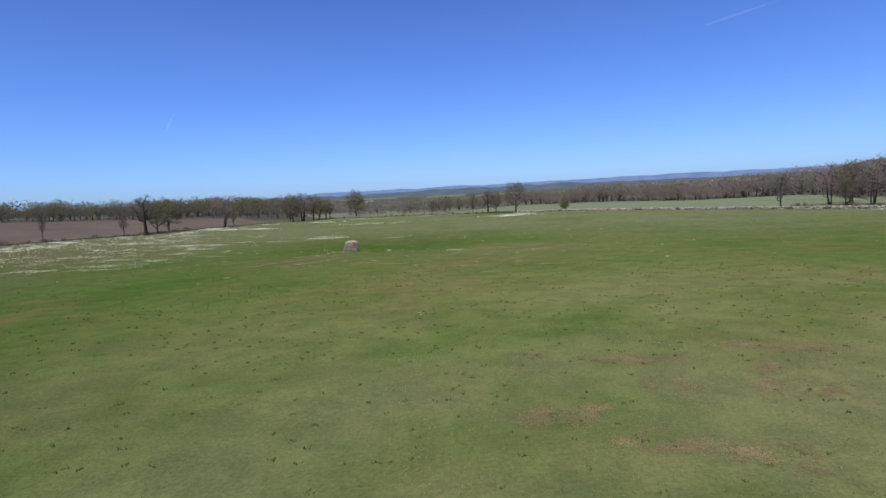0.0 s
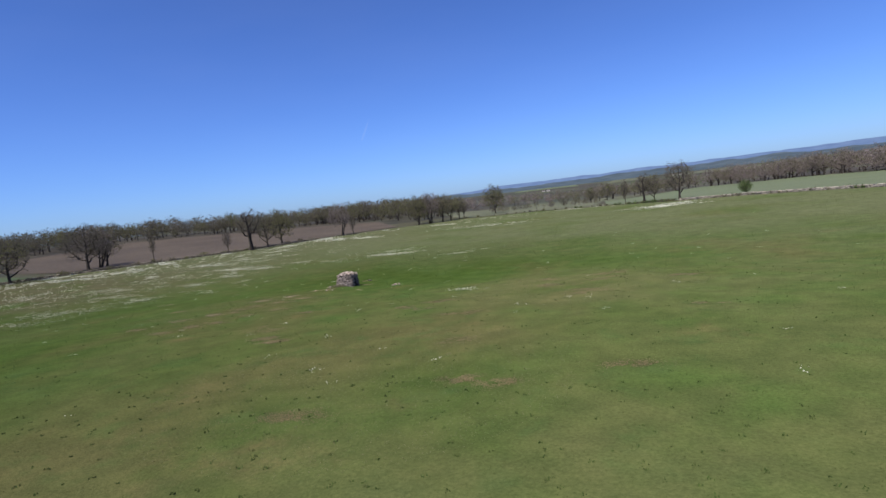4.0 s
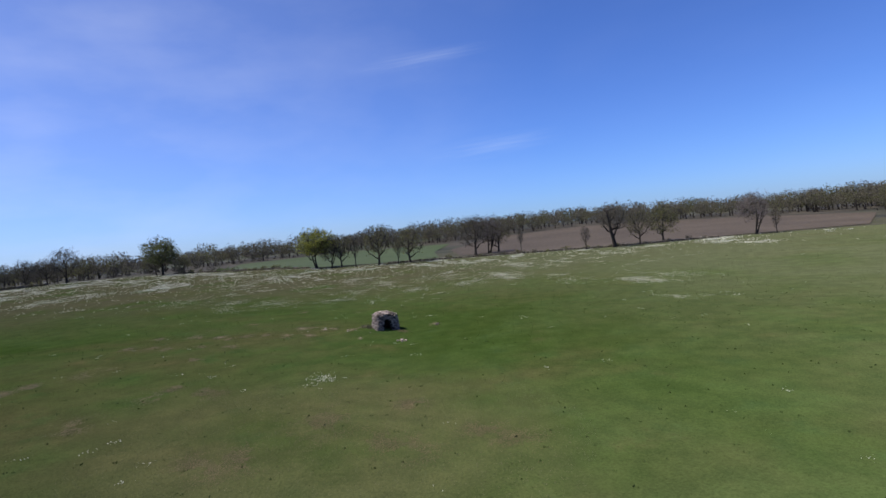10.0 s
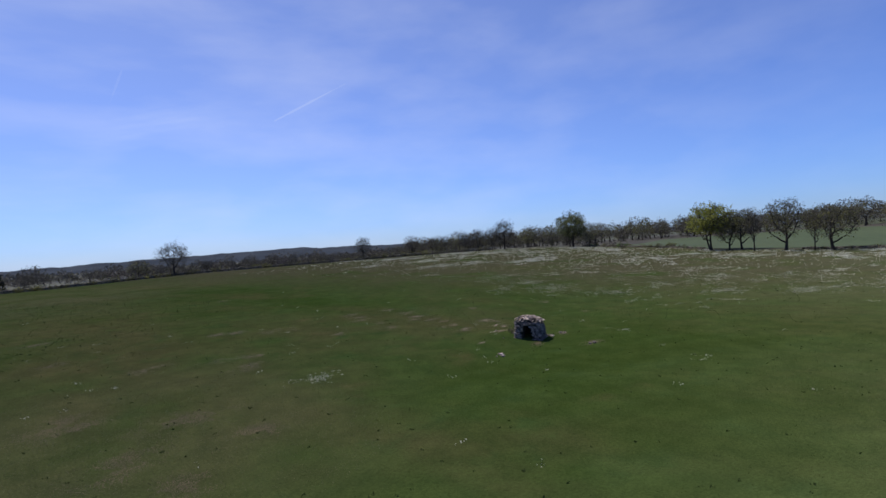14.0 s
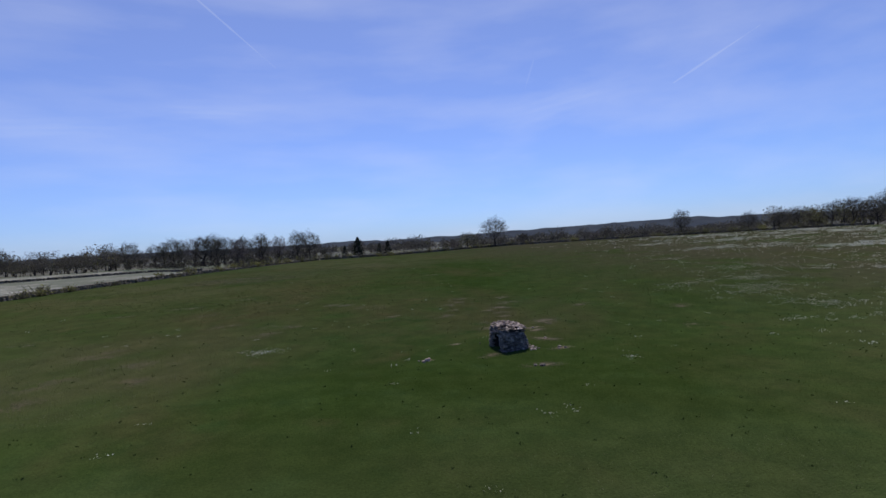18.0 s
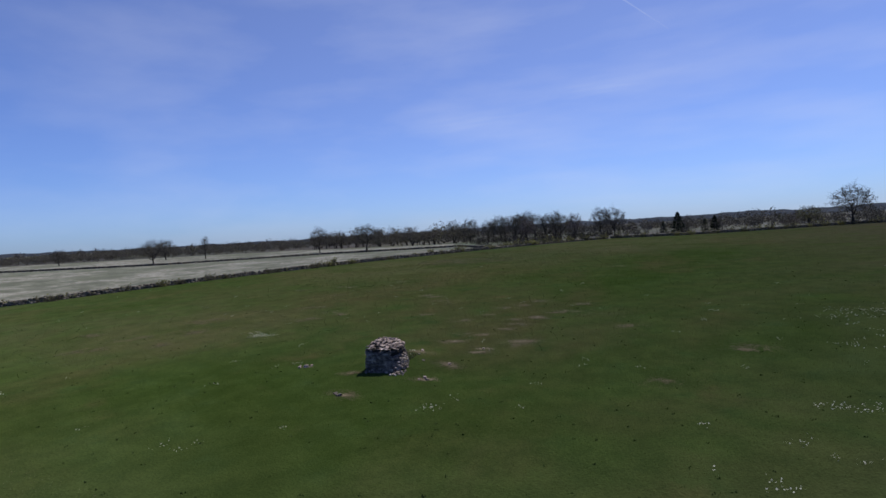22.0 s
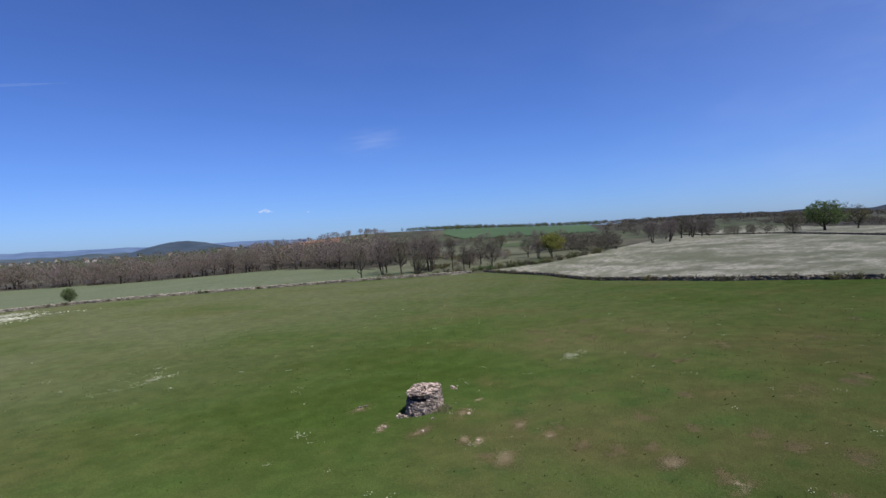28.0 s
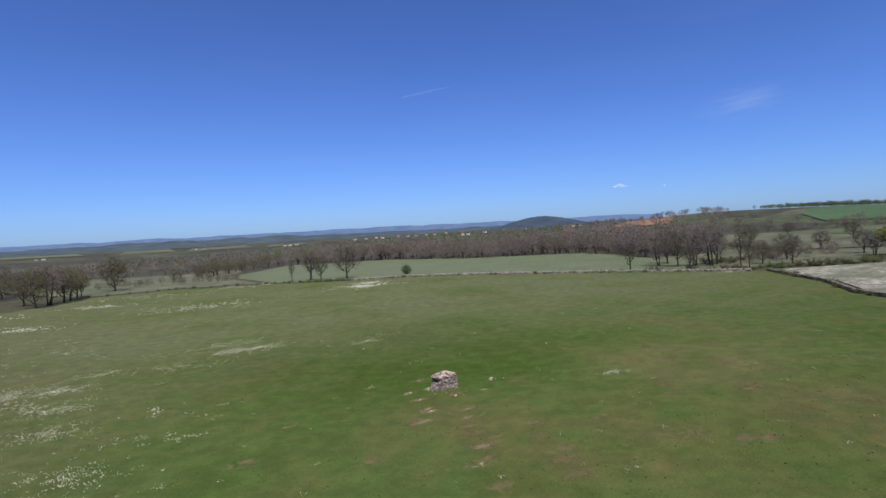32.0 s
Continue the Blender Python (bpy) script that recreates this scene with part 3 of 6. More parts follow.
# each colour already holds its share of haze and glows by itself
M_BLUE_FAR = backdrop_haze_material("far_ridge_blue_haze", (0.098, 0.150, 0.285), (0.128, 0.188, 0.335))
M_BLUE_NEAR = backdrop_haze_material("ridge_blue_haze", (0.060, 0.082, 0.112), (0.086, 0.113, 0.148))
M_BLUE_DARK = backdrop_haze_material("far_woods_dark_haze", (0.032, 0.039, 0.058), (0.044, 0.052, 0.074))
ridge("backdrop_mountains", "distant mountain ridge with its blue haze in the colour", M_BLUE_FAR, -22, 52, 4700, -40, ((-22, 28), (-12, 60), (6, 66), (20, 78), (33, 73), (52, 64)), 1.3, 9)
ridge("backdrop_ridge", "wooded ridge in the distance with blue-green haze in the colour", M_BLUE_NEAR, -40, 60, 3600, -40, ((-40, 15), (-15, 24), (0, 34), (10, 38), (24, 29), (60, 20)), 7.7, 9)
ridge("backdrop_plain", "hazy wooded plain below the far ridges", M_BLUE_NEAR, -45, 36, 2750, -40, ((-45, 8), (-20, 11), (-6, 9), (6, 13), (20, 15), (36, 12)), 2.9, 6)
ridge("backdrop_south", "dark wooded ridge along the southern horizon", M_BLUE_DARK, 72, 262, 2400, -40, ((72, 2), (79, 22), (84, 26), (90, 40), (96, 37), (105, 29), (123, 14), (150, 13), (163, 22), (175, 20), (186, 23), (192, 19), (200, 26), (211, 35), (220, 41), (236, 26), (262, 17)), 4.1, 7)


def mound(name, label, mat, az, dist, radius, height, base):
    a = radians(az)
    cx, cy = dist * math.sin(a), dist * math.cos(a)
    verts, faces = [(cx, cy, base + height)], []
    n_t, n_r = 48, 14
    for i in range(1, n_r + 1):
        s = i / n_r
        for j in range(n_t):
            t = 2 * math.pi * j / n_t
            lump = 1 + 0.16 * noise.fractal(Vector((math.cos(t) * 1.5, math.sin(t) * 1.5, s * 2)), 1.0, 2.0, 4)
            verts.append((cx + radius * s * lump * math.cos(t), cy + radius * s * math.sin(t), base + height * (math.exp(-2.6 * s * s) - 0.07 * s) + 2.5 * noise.noise(Vector((s * 9, t * 6, 1)))))
    for j in range(n_t):
        faces.append((0, 1 + j, 1 + (j + 1) % n_t))
    for i in range(n_r - 1):
        for j in range(n_t):
            p, q = 1 + i * n_t, 1 + (i + 1) * n_t
            faces.append((p + j, q + j, q + (j + 1) % n_t, p + (j + 1) % n_t))
    return tagged(mesh_object(name, verts, faces, mat, None, True), label, "hill", kind="structure")


# the hill's haze is part of its glowing colour
M_HILL = backdrop_haze_material("hazy_wooded_hill", (0.046, 0.066, 0.106), (0.068, 0.092, 0.138))
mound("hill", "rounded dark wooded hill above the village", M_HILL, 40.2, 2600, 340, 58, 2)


# ---- trees ----
class Soup:
    """Triangles gathered for one mesh."""

    def __init__(self):
        self.v, self.f, self.m, self.n, self.rank = [], [], [], 0, []

    def tube(self, pts, radii, sides, mat=0):
        rings = []
        for k, p in enumerate(pts):
            d = (pts[min(k + 1, len(pts) - 1)] - pts[max(k - 1, 0)]).normalized()
            u = d.orthogonal().normalized()
            w = d.cross(u)
            rings.append(self.n)
            for s in range(sides):
                a = 2 * math.pi * s / sides
                q = p + (u * math.cos(a) + w * math.sin(a)) * radii[k]
                self.v.append(q[:])
            self.n += sides
        for r0, r1 in zip(rings, rings[1:]):
            for s in range(sides):
                t = (s + 1) % sides
                self.f += [(r0 + s, r0 + t, r1 + t), (r0 + s, r1 + t, r1 + s)]
                self.m += [mat, mat]

    def tri(self, a, b_, c, mat=0, rank=2):
        self.rank.append(rank)
        self.v += [a[:], b_[:], c[:]]
        self.f.append((self.n, self.n + 1, self.n + 2))
        self.m.append(mat)
        self.n += 3

    def leaf(self, p, size, rnd, mat=0):
        d = Vector((rnd.uniform(-1, 1), rnd.uniform(-1, 1), rnd.uniform(-0.6, 1))).normalized() * size
        e = d.orthogonal().normalized() * size * rnd.uniform(0.5, 0.9)
        self.v += [(p - d)[:], (p + e)[:], (p + d)[:], (p - e * 0.8)[:]]
        n0 = self.n
        self.f += [(n0, n0 + 1, n0 + 2), (n0, n0 + 2, n0 + 3)]
        self.m += [mat, mat]
        self.rank += [3, 3]
        self.n += 4

    def arrays(self):
        return np.array(self.v, np.float32), np.array(self.f, np.int32), np.array(self.m, np.int32), np.array(self.rank, np.int32)


def bent(start, way, length, rnd, wander, rise, steps=4):
    pts, d = [start.copy()], way.normalized()
    for _ in range(steps):
        d = (d + Vector((rnd.gauss(0, wander), rnd.gauss(0, wander), rnd.gauss(0, wander) + rise))).normalized()
        pts.append(pts[-1] + d * length / steps)
    return pts, d


def blade_side(way, rnd, wide):
    """Half-width of a twig, chosen so that the flat twig stands upright."""
    flat = way.cross(Vector((0, 0, 1)))
    if flat.length < 0.25:
        a = rnd.uniform(0, 6.28)
        return Vector((math.cos(a), math.sin(a), 0)) * wide
    return way.cross(flat).normalized() * wide


def grow(seed, tall, spread, twigs, leaves, leaf_size, stems=1, clear=0.22, many=3, branches=56, thick=1.0, fork=0.5):
    """A broad oak: wood (trunk, limbs, branches) and crown (twigs in slot 0, buds or leaves in slot 1) as two soups."""
    rnd = random.Random(seed)
    wood, crown = Soup(), Soup()
    low, high = tall * clear, tall * 1.0
    mid_z, half = (low + high) / 2, (high - low) / 2

    def in_crown(deep):
        """A place in a lumpy, rather flat-bottomed crown; deep = 1 on its skin."""
        d = Vector((rnd.gauss(0, 1), rnd.gauss(0, 1), rnd.gauss(0.15, 1))).normalized()
        lump = 0.93 + 0.34 * noise.noise(d * 1.6 + Vector((seed, 0, 0))) + 0.22 * noise.noise(d * 3.6 + Vector((0, seed, 0)))
        flat = 0.85 if d.z < 0 else 1.0
        return Vector((d.x * spread, d.y * spread, d.z * half * flat)) * lump * deep + Vector((0, 0, mid_z))

    def gnarl(k):
        return Vector((rnd.gauss(0, k), rnd.gauss(0, k), rnd.gauss(0, k)))

    nodes = []
    for s in range(stems):
        a0 = rnd.uniform(0, 6.28)
        lean = 0.06 if stems == 1 else 0.30
        turn = s * 6.28 / stems + a0
        foot = Vector((0, 0, -0.3)) if stems == 1 else Vector((math.cos(turn) * 0.5, math.sin(turn) * 0.5, -0.3))
        r0 = tall * thick * rnd.uniform(0.027, 0.032) / (stems ** 0.45)
        pts, d = bent(foot, Vector((math.cos(turn) * lean, math.sin(turn) * lean, 1)), tall * fork * 1.25, rnd, 0.08, 0.03, 6)
        wood.tube(pts, [r0 * (1.5 if k == 0 else 1.06 - 0.125 * k) for k in range(7)], 7)
        n_l = 8 if stems == 1 else max(3, 8 // stems + 1)
        for k in range(n_l):
            u = k / (n_l - 1)
            z = max(low * 0.9, tall * 0.10) * (1 - u) + pts[-1].z * u
            i = max([j for j in range(6) if pts[j].z <= z] or [0])
            p = pts[i].lerp(pts[i + 1], min(1.0, max(0.0, (z - pts[i].z) / max(0.01, pts[i + 1].z - pts[i].z))))
            a = turn + k * 2.4 + rnd.uniform(-0.4, 0.4)
            out = spread * (0.80 - 0.5 * u * u) * rnd.uniform(0.8, 1.1)
            goal = Vector((math.cos(a) * out, math.sin(a) * out, mid_z + half * (-0.15 + 0.95 * u)))
            knee = Vector((p.x + (goal.x - p.x) * 0.62, p.y + (goal.y - p.y) * 0.62, p.z + (goal.z - p.z) * 0.30))
            r = r0 * (0.62 - 0.24 * u)
            lp = []
            for q in range(7):
                f = q / 6
                lp.append(p * (1 - f) ** 2 + knee * 2 * f * (1 - f) + goal * f * f + gnarl(0.02 * tall) * (f > 0))
            wood.tube(lp, [r * (1 - 0.125 * q) for q in range(7)], 5)
            nodes += lp[2:]
        nodes.append(pts[-1])
    tree_pts = np.array([v[:] for v in nodes])

    def nearest(places, goal):
        """The closest place on the wood that lies lower and further in than the goal."""
        g = np.array(goal[:])
        miss = ((places - g) ** 2).sum(1) + 1.5 * np.maximum(places[:, 2] - g[2], 0) ** 2 + 0.8 * np.maximum(np.hypot(places[:, 0], places[:, 1]) - math.hypot(goal.x, goal.y), 0) ** 2
        return Vector(places[int(np.argmin(miss))])

    fine = list(tree_pts)
    for _ in range(branches):
        goal = in_crown(rnd.uniform(0.6, 0.96))
        p = nearest(tree_pts, goal)
        lp = [p.lerp(goal, q / 4) + Vector((0, 0, -0.05 * (goal - p).length * math.sin(q * 0.785))) + gnarl(0.014 * tall) * (q > 0) for q in range(5)]
        r = tall * 0.0090
        wood.tube(lp, [r, r * 0.85, r * 0.7, r * 0.5, r * 0.28], 3)
        fine += [np.array(v[:]) for v in lp[1:]]
    fine = np.array(fine)
    more = list(fine)
    for _ in range(branches * 3):
        goal = in_crown(rnd.uniform(0.4, 1.0) ** 0.5)
        p = nearest(fine, goal)
        way = (goal - p).normalized()
        side = blade_side(way, rnd, tall * 0.0036)
        across = way.cross(side)
        bow = p.lerp(goal, 0.5) + gnarl(0.02 * tall)
        for w in (side, across):
            crown.tri(p - w, p + w, bow, 0, 0)
            crown.tri(bow - w * 0.6, bow + w * 0.6, goal, 0, 0)
        more += [np.array(bow[:]), np.array(goal[:])]
    fine = np.array(more)
    for _ in range(twigs):
        goal = in_crown(rnd.uniform(0.12, 1.0) ** 0.45 * 1.03)
        p = nearest(fine, goal)
        way = goal - p
        way = (way.normalized() + Vector((0, 0, 0.15))).normalized()
        wide = rnd.uniform(0.011, 0.017)
        side = blade_side(way, rnd, wide)
        crown.tri(p - side, p + side, goal, 0, 1)
        tl = tall / 10
        for _ in range(6):
            m0 = p.lerp(goal, rnd.uniform(0.1, 1.0))
            w2 = (way + Vector((rnd.gauss(0, 0.7), rnd.gauss(0, 0.7), rnd.gauss(0.15, 0.6)))).normalized()
            t2 = m0 + w2 * tl * rnd.uniform(0.4, 1.0)
            s2 = blade_side(w2, rnd, wide * 0.95)
            crown.tri(m0 - s2, m0 + s2, t2, 0)
        if rnd.random() < leaves:
            for _ in range(many if leaves > 0.8 else 2):
                crown.leaf(goal + Vector((rnd.gauss(0, 0.3), rnd.gauss(0, 0.3), rnd.gauss(0, 0.25))), leaf_size * rnd.uniform(0.6, 1.3), rnd, 1)
    return wood.arrays(), crown.arrays()


TREE_KINDS = {}


def tree_kind(key, name, label, twig_mat, leaf_mat, **how):
    wood, crown = grow(**how)
    top = float(crown[0][:, 2].max())
    TREE_KINDS[key] = dict(name=name, label=label, wood=wood, crown=crown, tall=top, mats=(twig_mat, leaf_mat),
                           wood_mesh=tri_mesh("trunk", wood[0], wood[1], M_BARK), crown_mesh=tri_mesh("crown", crown[0], crown[1], [twig_mat, leaf_mat], crown[2]))


BARE = "bare spreading oak with grey-brown twigs at the field edge"
BUDS = "oak just coming into olive leaf at the field edge"
tree_kind("bare_a", "oak_tree", BARE, M_TWIG, M_BUD_OLIVE, seed=11, tall=10, spread=5.2, twigs=800, leaves=0.06, leaf_size=0.10, clear=0.20, fork=0.40)
tree_kind("bare_b", "oak_tree", BARE, M_TWIG, M_BUD_OLIVE, seed=12, tall=10, spread=4.7, twigs=850, leaves=0.08, leaf_size=0.10, clear=0.16, fork=0.5)
tree_kind("bare_multi", "oak_tree", "bare many-stemmed oak with thin dark trunks", M_TWIG_PINK, M_BUD_OLIVE, seed=13, tall=10, spread=4.4, twigs=750, leaves=0.10, leaf_size=0.10, stems=3, clear=0.20, fork=0.6)
tree_kind("pollard", "oak_tree", "old bare oak with a thick trunk and stubby limbs", M_TWIG, M_BUD_OLIVE, seed=24, tall=10, spread=3.5, twigs=520, leaves=0.04, leaf_size=0.10, clear=0.24, thick=1.45, fork=0.68)
tree_kind("bud_a", "oak_tree", BUDS, M_TWIG, M_BUD_OLIVE, seed=14, tall=10, spread=4.7, twigs=620, leaves=0.7, leaf_size=0.13, clear=0.16, fork=0.5)
tree_kind("bud_b", "oak_tree", BUDS, M_TWIG, M_BUD_OLIVE, seed=15, tall=10, spread=4.4, twigs=560, leaves=0.95, leaf_size=0.14, clear=0.12, fork=0.5, many=4)
tree_kind("dome", "oak_tree", "broad domed oak thick with olive-green young leaves", M_TWIG, M_LEAF_OLIVE, seed=27, tall=10, spread=5.0, twigs=760, leaves=1.0, leaf_size=0.17, clear=0.16, many=6, fork=0.45)
tree_kind("lime", "oak_tree", "tree in fresh yellow-green leaf beside the green field", M_TWIG, M_LEAF_LIME, seed=16, tall=10, spread=4.9, twigs=700, leaves=1.0, leaf_size=0.19, stems=2, many=6, clear=0.2)
tree_kind("dark", "oak_tree", "broad tree in full green leaf standing over the pasture", M_TWIG, M_LEAF_DARK, seed=17, tall=10, spread=5.2, twigs=560, leaves=1.0, leaf_size=0.20, clear=0.06, many=8)
tree_kind("slim", "young_tree", "slim bare young tree beside the stone wall", M_TWIG, M_BUD_OLIVE, seed=18, tall=9, spread=2.2, twigs=320, leaves=0.1, leaf_size=0.1, clear=0.2, branches=30, fork=0.65, thick=0.75)
tree_kind("small_green", "hawthorn", "small bright green leafy hawthorn by the wall", M_TWIG, M_LEAF_DARK, seed=19, tall=4.5, spread=1.9, twigs=380, leaves=1.0, leaf_size=0.12, clear=0.14, many=5, branches=24)
tree_kind("thicket", "oak_tree", "low many-stemmed oak thicket with grey-pink twigs", M_TWIG_PINK, M_BUD_OLIVE, seed=23, tall=8, spread=4.6, twigs=420, leaves=0.14, leaf_size=0.10, stems=4, clear=-0.05, branches=40)


def plant(key, x, y, tall, turn=0.0, group="trees round the meadow", wide=1.0, label=""):
    k = TREE_KINDS[key]
    s = tall / (k["tall"] * 0.93)
    e = holder(k["name"], x, y, z_at(x, y), label or k["label"], "tree", group)
    for part_name, me in (("trunk", k["wood_mesh"]), ("crown", k["crown_mesh"])):
        under(new(part_name, me), e)
    e.matrix_world = pose(x, y, z_at(x, y), 0, 0, turn) @ Matrix.Diagonal((s * wide, s * wide, s, 1))
    return e


def spin(x, y):
    return (x * 37.7 + y * 91.3) % 360


# trees one can tell apart: kind, place, height, breadth
for key, x, y, tall, wide in (
    ("pollard", -70, 71, 12.0, 1.0), ("bud_a", -71, 79, 9.0, 0.9), ("bud_b", -71.5, 86.5, 10.8, 1.0), ("slim", -72, 64, 6.0, 0.9),
    ("bare_multi", -63.5, 108, 11.0, 0.9), ("slim", -62, 114, 6.5, 0.8), ("bud_b", -48, 140, 11.5, 0.9), ("bare_multi", -46, 147, 12, 1.0), ("bud_a", -43, 153, 11, 0.9),
    ("bud_a", -52, 150, 10, 0.9), ("bud_b", -42, 160, 10.5, 1.0), ("bud_a", -41, 168, 9.5, 0.9), ("bare_a", -40, 172, 8.5, 0.8), ("bud_b", -31, 192, 13.5, 0.95),
    ("lime", -110.5, -0.5, 11.8, 0.95), ("bud_b", -109.5, 3.2, 9.6, 0.9), ("bud_a", -108.5, 6.0, 9.4, 0.8), ("bud_a", -97, 15, 11.0, 0.9), ("bud_a", -93, 23, 9.2, 1.1), ("slim", -100, 9, 9.0, 0.7),
    ("slim", -95, 20, 8, 0.7), ("bare_b", -97, 43, 11.5, 1.1), ("bare_multi", -100, 48, 11.0, 1.1), ("bud_a", -102, 52, 9.0, 1.0), ("slim", -85, 52, 7.5, 0.5),
    ("dome", -146, -49, 12.6, 0.95), ("bare_b", -151, -52, 8.0, 1.0), ("bud_b", -142, -42, 6.0, 1.0),
    ("bare_a", -149, -83, 9.6, 0.9), ("bare_b", -150, -78, 11.5, 0.9), ("bare_b", -147, -88, 8.6, 0.9), ("bare_b", -143, -92, 7.6, 0.9), ("bare_a", -135, -96, 7.2, 1.1), ("bare_b", -131, -99, 6.2, 0.9),
    ("bare_a", -122, -102, 6.6, 1.0), ("bare_b", -104, -110, 8.0, 0.85), ("thicket", -84, -128, 3.6, 1.2), ("bare_a", -53.5, -142, 11.2, 1.0), ("bud_a", -45, -146, 5.6, 1.3), ("thicket", -41, -149, 4.4, 1.1), ("bare_b", -64, -141, 4.0, 1.1),
    ("bare_a", 7.9, -167.6, 11.0, 0.9), ("bare_b", 12, -165, 10.5, 0.8), ("bare_multi", 18.2, -150, 8.5, 0.8), ("bare_a", 24.7, -159, 10.0, 1.0), ("bare_multi", 28.7, -131, 8.0, 0.8), ("pollard", 30, -163, 10.0, 1.0),
    ("bare_a", 37.3, -173, 11.0, 1.05), ("bare_b", 42.7, -180, 11.5, 0.9), ("pollard", 46, -183, 11.0, 1.0), ("bare_multi", 49.4, -185, 10.5, 0.8), ("slim", 53.8, -188, 9.5, 0.9), ("bare_b", 57, -192, 11.0, 0.9),
    ("slim", 61, -195, 9.5, 1.0), ("bare_a", 65, -199, 10.0, 0.9), ("bare_b", 74.7, -202, 10.5, 1.0), ("bare_a", 82, -205, 9.5, 1.0),
    ("slim", 23, -144, 9.5, 0.9), ("bare_b", 36, -144, 9.0, 0.8),
    ("slim", 27, 160, 9.0, 0.6), ("pollard", 33.5, 158, 10.8, 0.9), ("bud_a", 36.8, 156, 9.5, 0.7), ("bare_b", 44.7, 149.4, 13.0, 1.0), ("small_green", 62, 133.5, 4.6, 1.0),
    ("slim", 110.6, 73.3, 9.6, 1.0), ("bare_multi", 132, 60.3, 13.5, 0.85), ("bare_multi", 129, 64, 12.5, 0.8), ("bare_b", 137, 62, 11.0, 0.7), ("slim", 138, 55, 11.0, 0.7), ("bud_a", 126, 68, 11.5, 0.7), ("bare_multi", 125, 74, 12.0, 0.8), ("bare_b", 134, 78, 12.5, 0.8), ("bare_b", 141, 50, 7.0, 0.9), ("bud_a", 117, 57, 7.5, 0.7),
    ("slim", 131, 48, 8.5, 0.9), ("bare_b", 144, 43, 8.0, 1.0), ("lime", 171.5, 28.2, 9.4, 1.0), ("bare_multi", 172, 34, 7.5, 1.0), ("bare_b", 180, 40, 8.0, 1.0),
    ("bare_a", 158, 52, 10.0, 1.0), ("bud_a", 205, 92, 9.0, 0.9), ("bare_b", 212, 120, 8.0, 1.0), ("bare_b", 196, 60, 7.5, 1.0),
    ("dark", 287, -80, 14.5, 1.2), ("bud_b", 298, -96, 12.0, 1.1), ("bud_a", 271, -64, 10.0, 1.0),
    ("bare_b", 229, -115, 7.0, 1.0), ("bare_b", 189, -135, 9.0, 1.0), ("bare_multi", 239.5, -10.4, 10.0, 1.1), ("bare_multi", 236, -4, 10.0, 1.0), ("bare_a", 150, -99, 9.5, 1.0), ("bare_a", 112, -140, 11.0, 0.7), ("slim", 160, -130, 9.0, 0.8), ("bare_b", 95, -146, 10.0, 1.1),
    ("bare_b", 300, -20, 9.0, 1.0), ("bare_multi", 310, -30, 10.0, 1.0), ("bare_multi", 271, -11, 10.5, 1.0), ("bare_b", 277, -16, 11.5, 1.0), ("bare_multi", 282, -21, 10.5, 1.1), ("bare_a", 290, -26, 9.5, 1.0), ("thicket", 266, -8, 6.0, 1.2), ("thicket", 286, -30, 6.0, 1.2),
    ("bare_b", 322, 2, 9.0, 1.0), ("bud_a", 252, 74, 8.0, 1.0), ("bare_b", 284, 118, 8.0, 1.0),
):
    plant(key, x, y, tall, spin(x, y), wide=wide)


# ---- conifers by the southern wall ----
def conifer_mesh(seed, tall):
    rnd = random.Random(seed)
    wood, crown = Soup(), Soup()
    wood.tube([Vector((0, 0, -0.2)), Vector((0, 0, tall * 0.5)), Vector((0, 0, tall))], [0.14, 0.08, 0.01], 6)
    for k in range(900):
        u = rnd.random() ** 1.25
        z = tall * (0.08 + 0.92 * u)
        r = tall * 0.27 * (1 - u) ** 0.8 * rnd.uniform(0.35, 1.08) + 0.05
        a = rnd.uniform(0, 6.28)
        p = Vector((r * math.cos(a), r * math.sin(a), z - r * 0.25))
        crown.leaf(p, rnd.uniform(0.1, 0.28), rnd)
    w, c = wood.arrays(), crown.arrays()
    return tri_mesh("trunk", w[0], w[1], M_BARK), tri_mesh("crown", c[0], c[1], M_NEEDLE)


CONIFER = conifer_mesh(5, 6.0)
for x, y, tall in ((-12, -189, 7.4), (-24, -187, 5.4), (-21, -190, 4.6), (-7, -192, 4.4)):
    e = holder("conifer", x, y, z_at(x, y), "small dark conifer behind the southern wall", "tree", "conifers by the wall")
    for nm, me in zip(("trunk", "crown"), CONIFER):
        under(new(nm, me), e)
    e.matrix_world = pose(x, y, z_at(x, y), 0, 0, spin(x, y)) @ Matrix.Diagonal((tall / 4, tall / 4, tall / 6, 1))


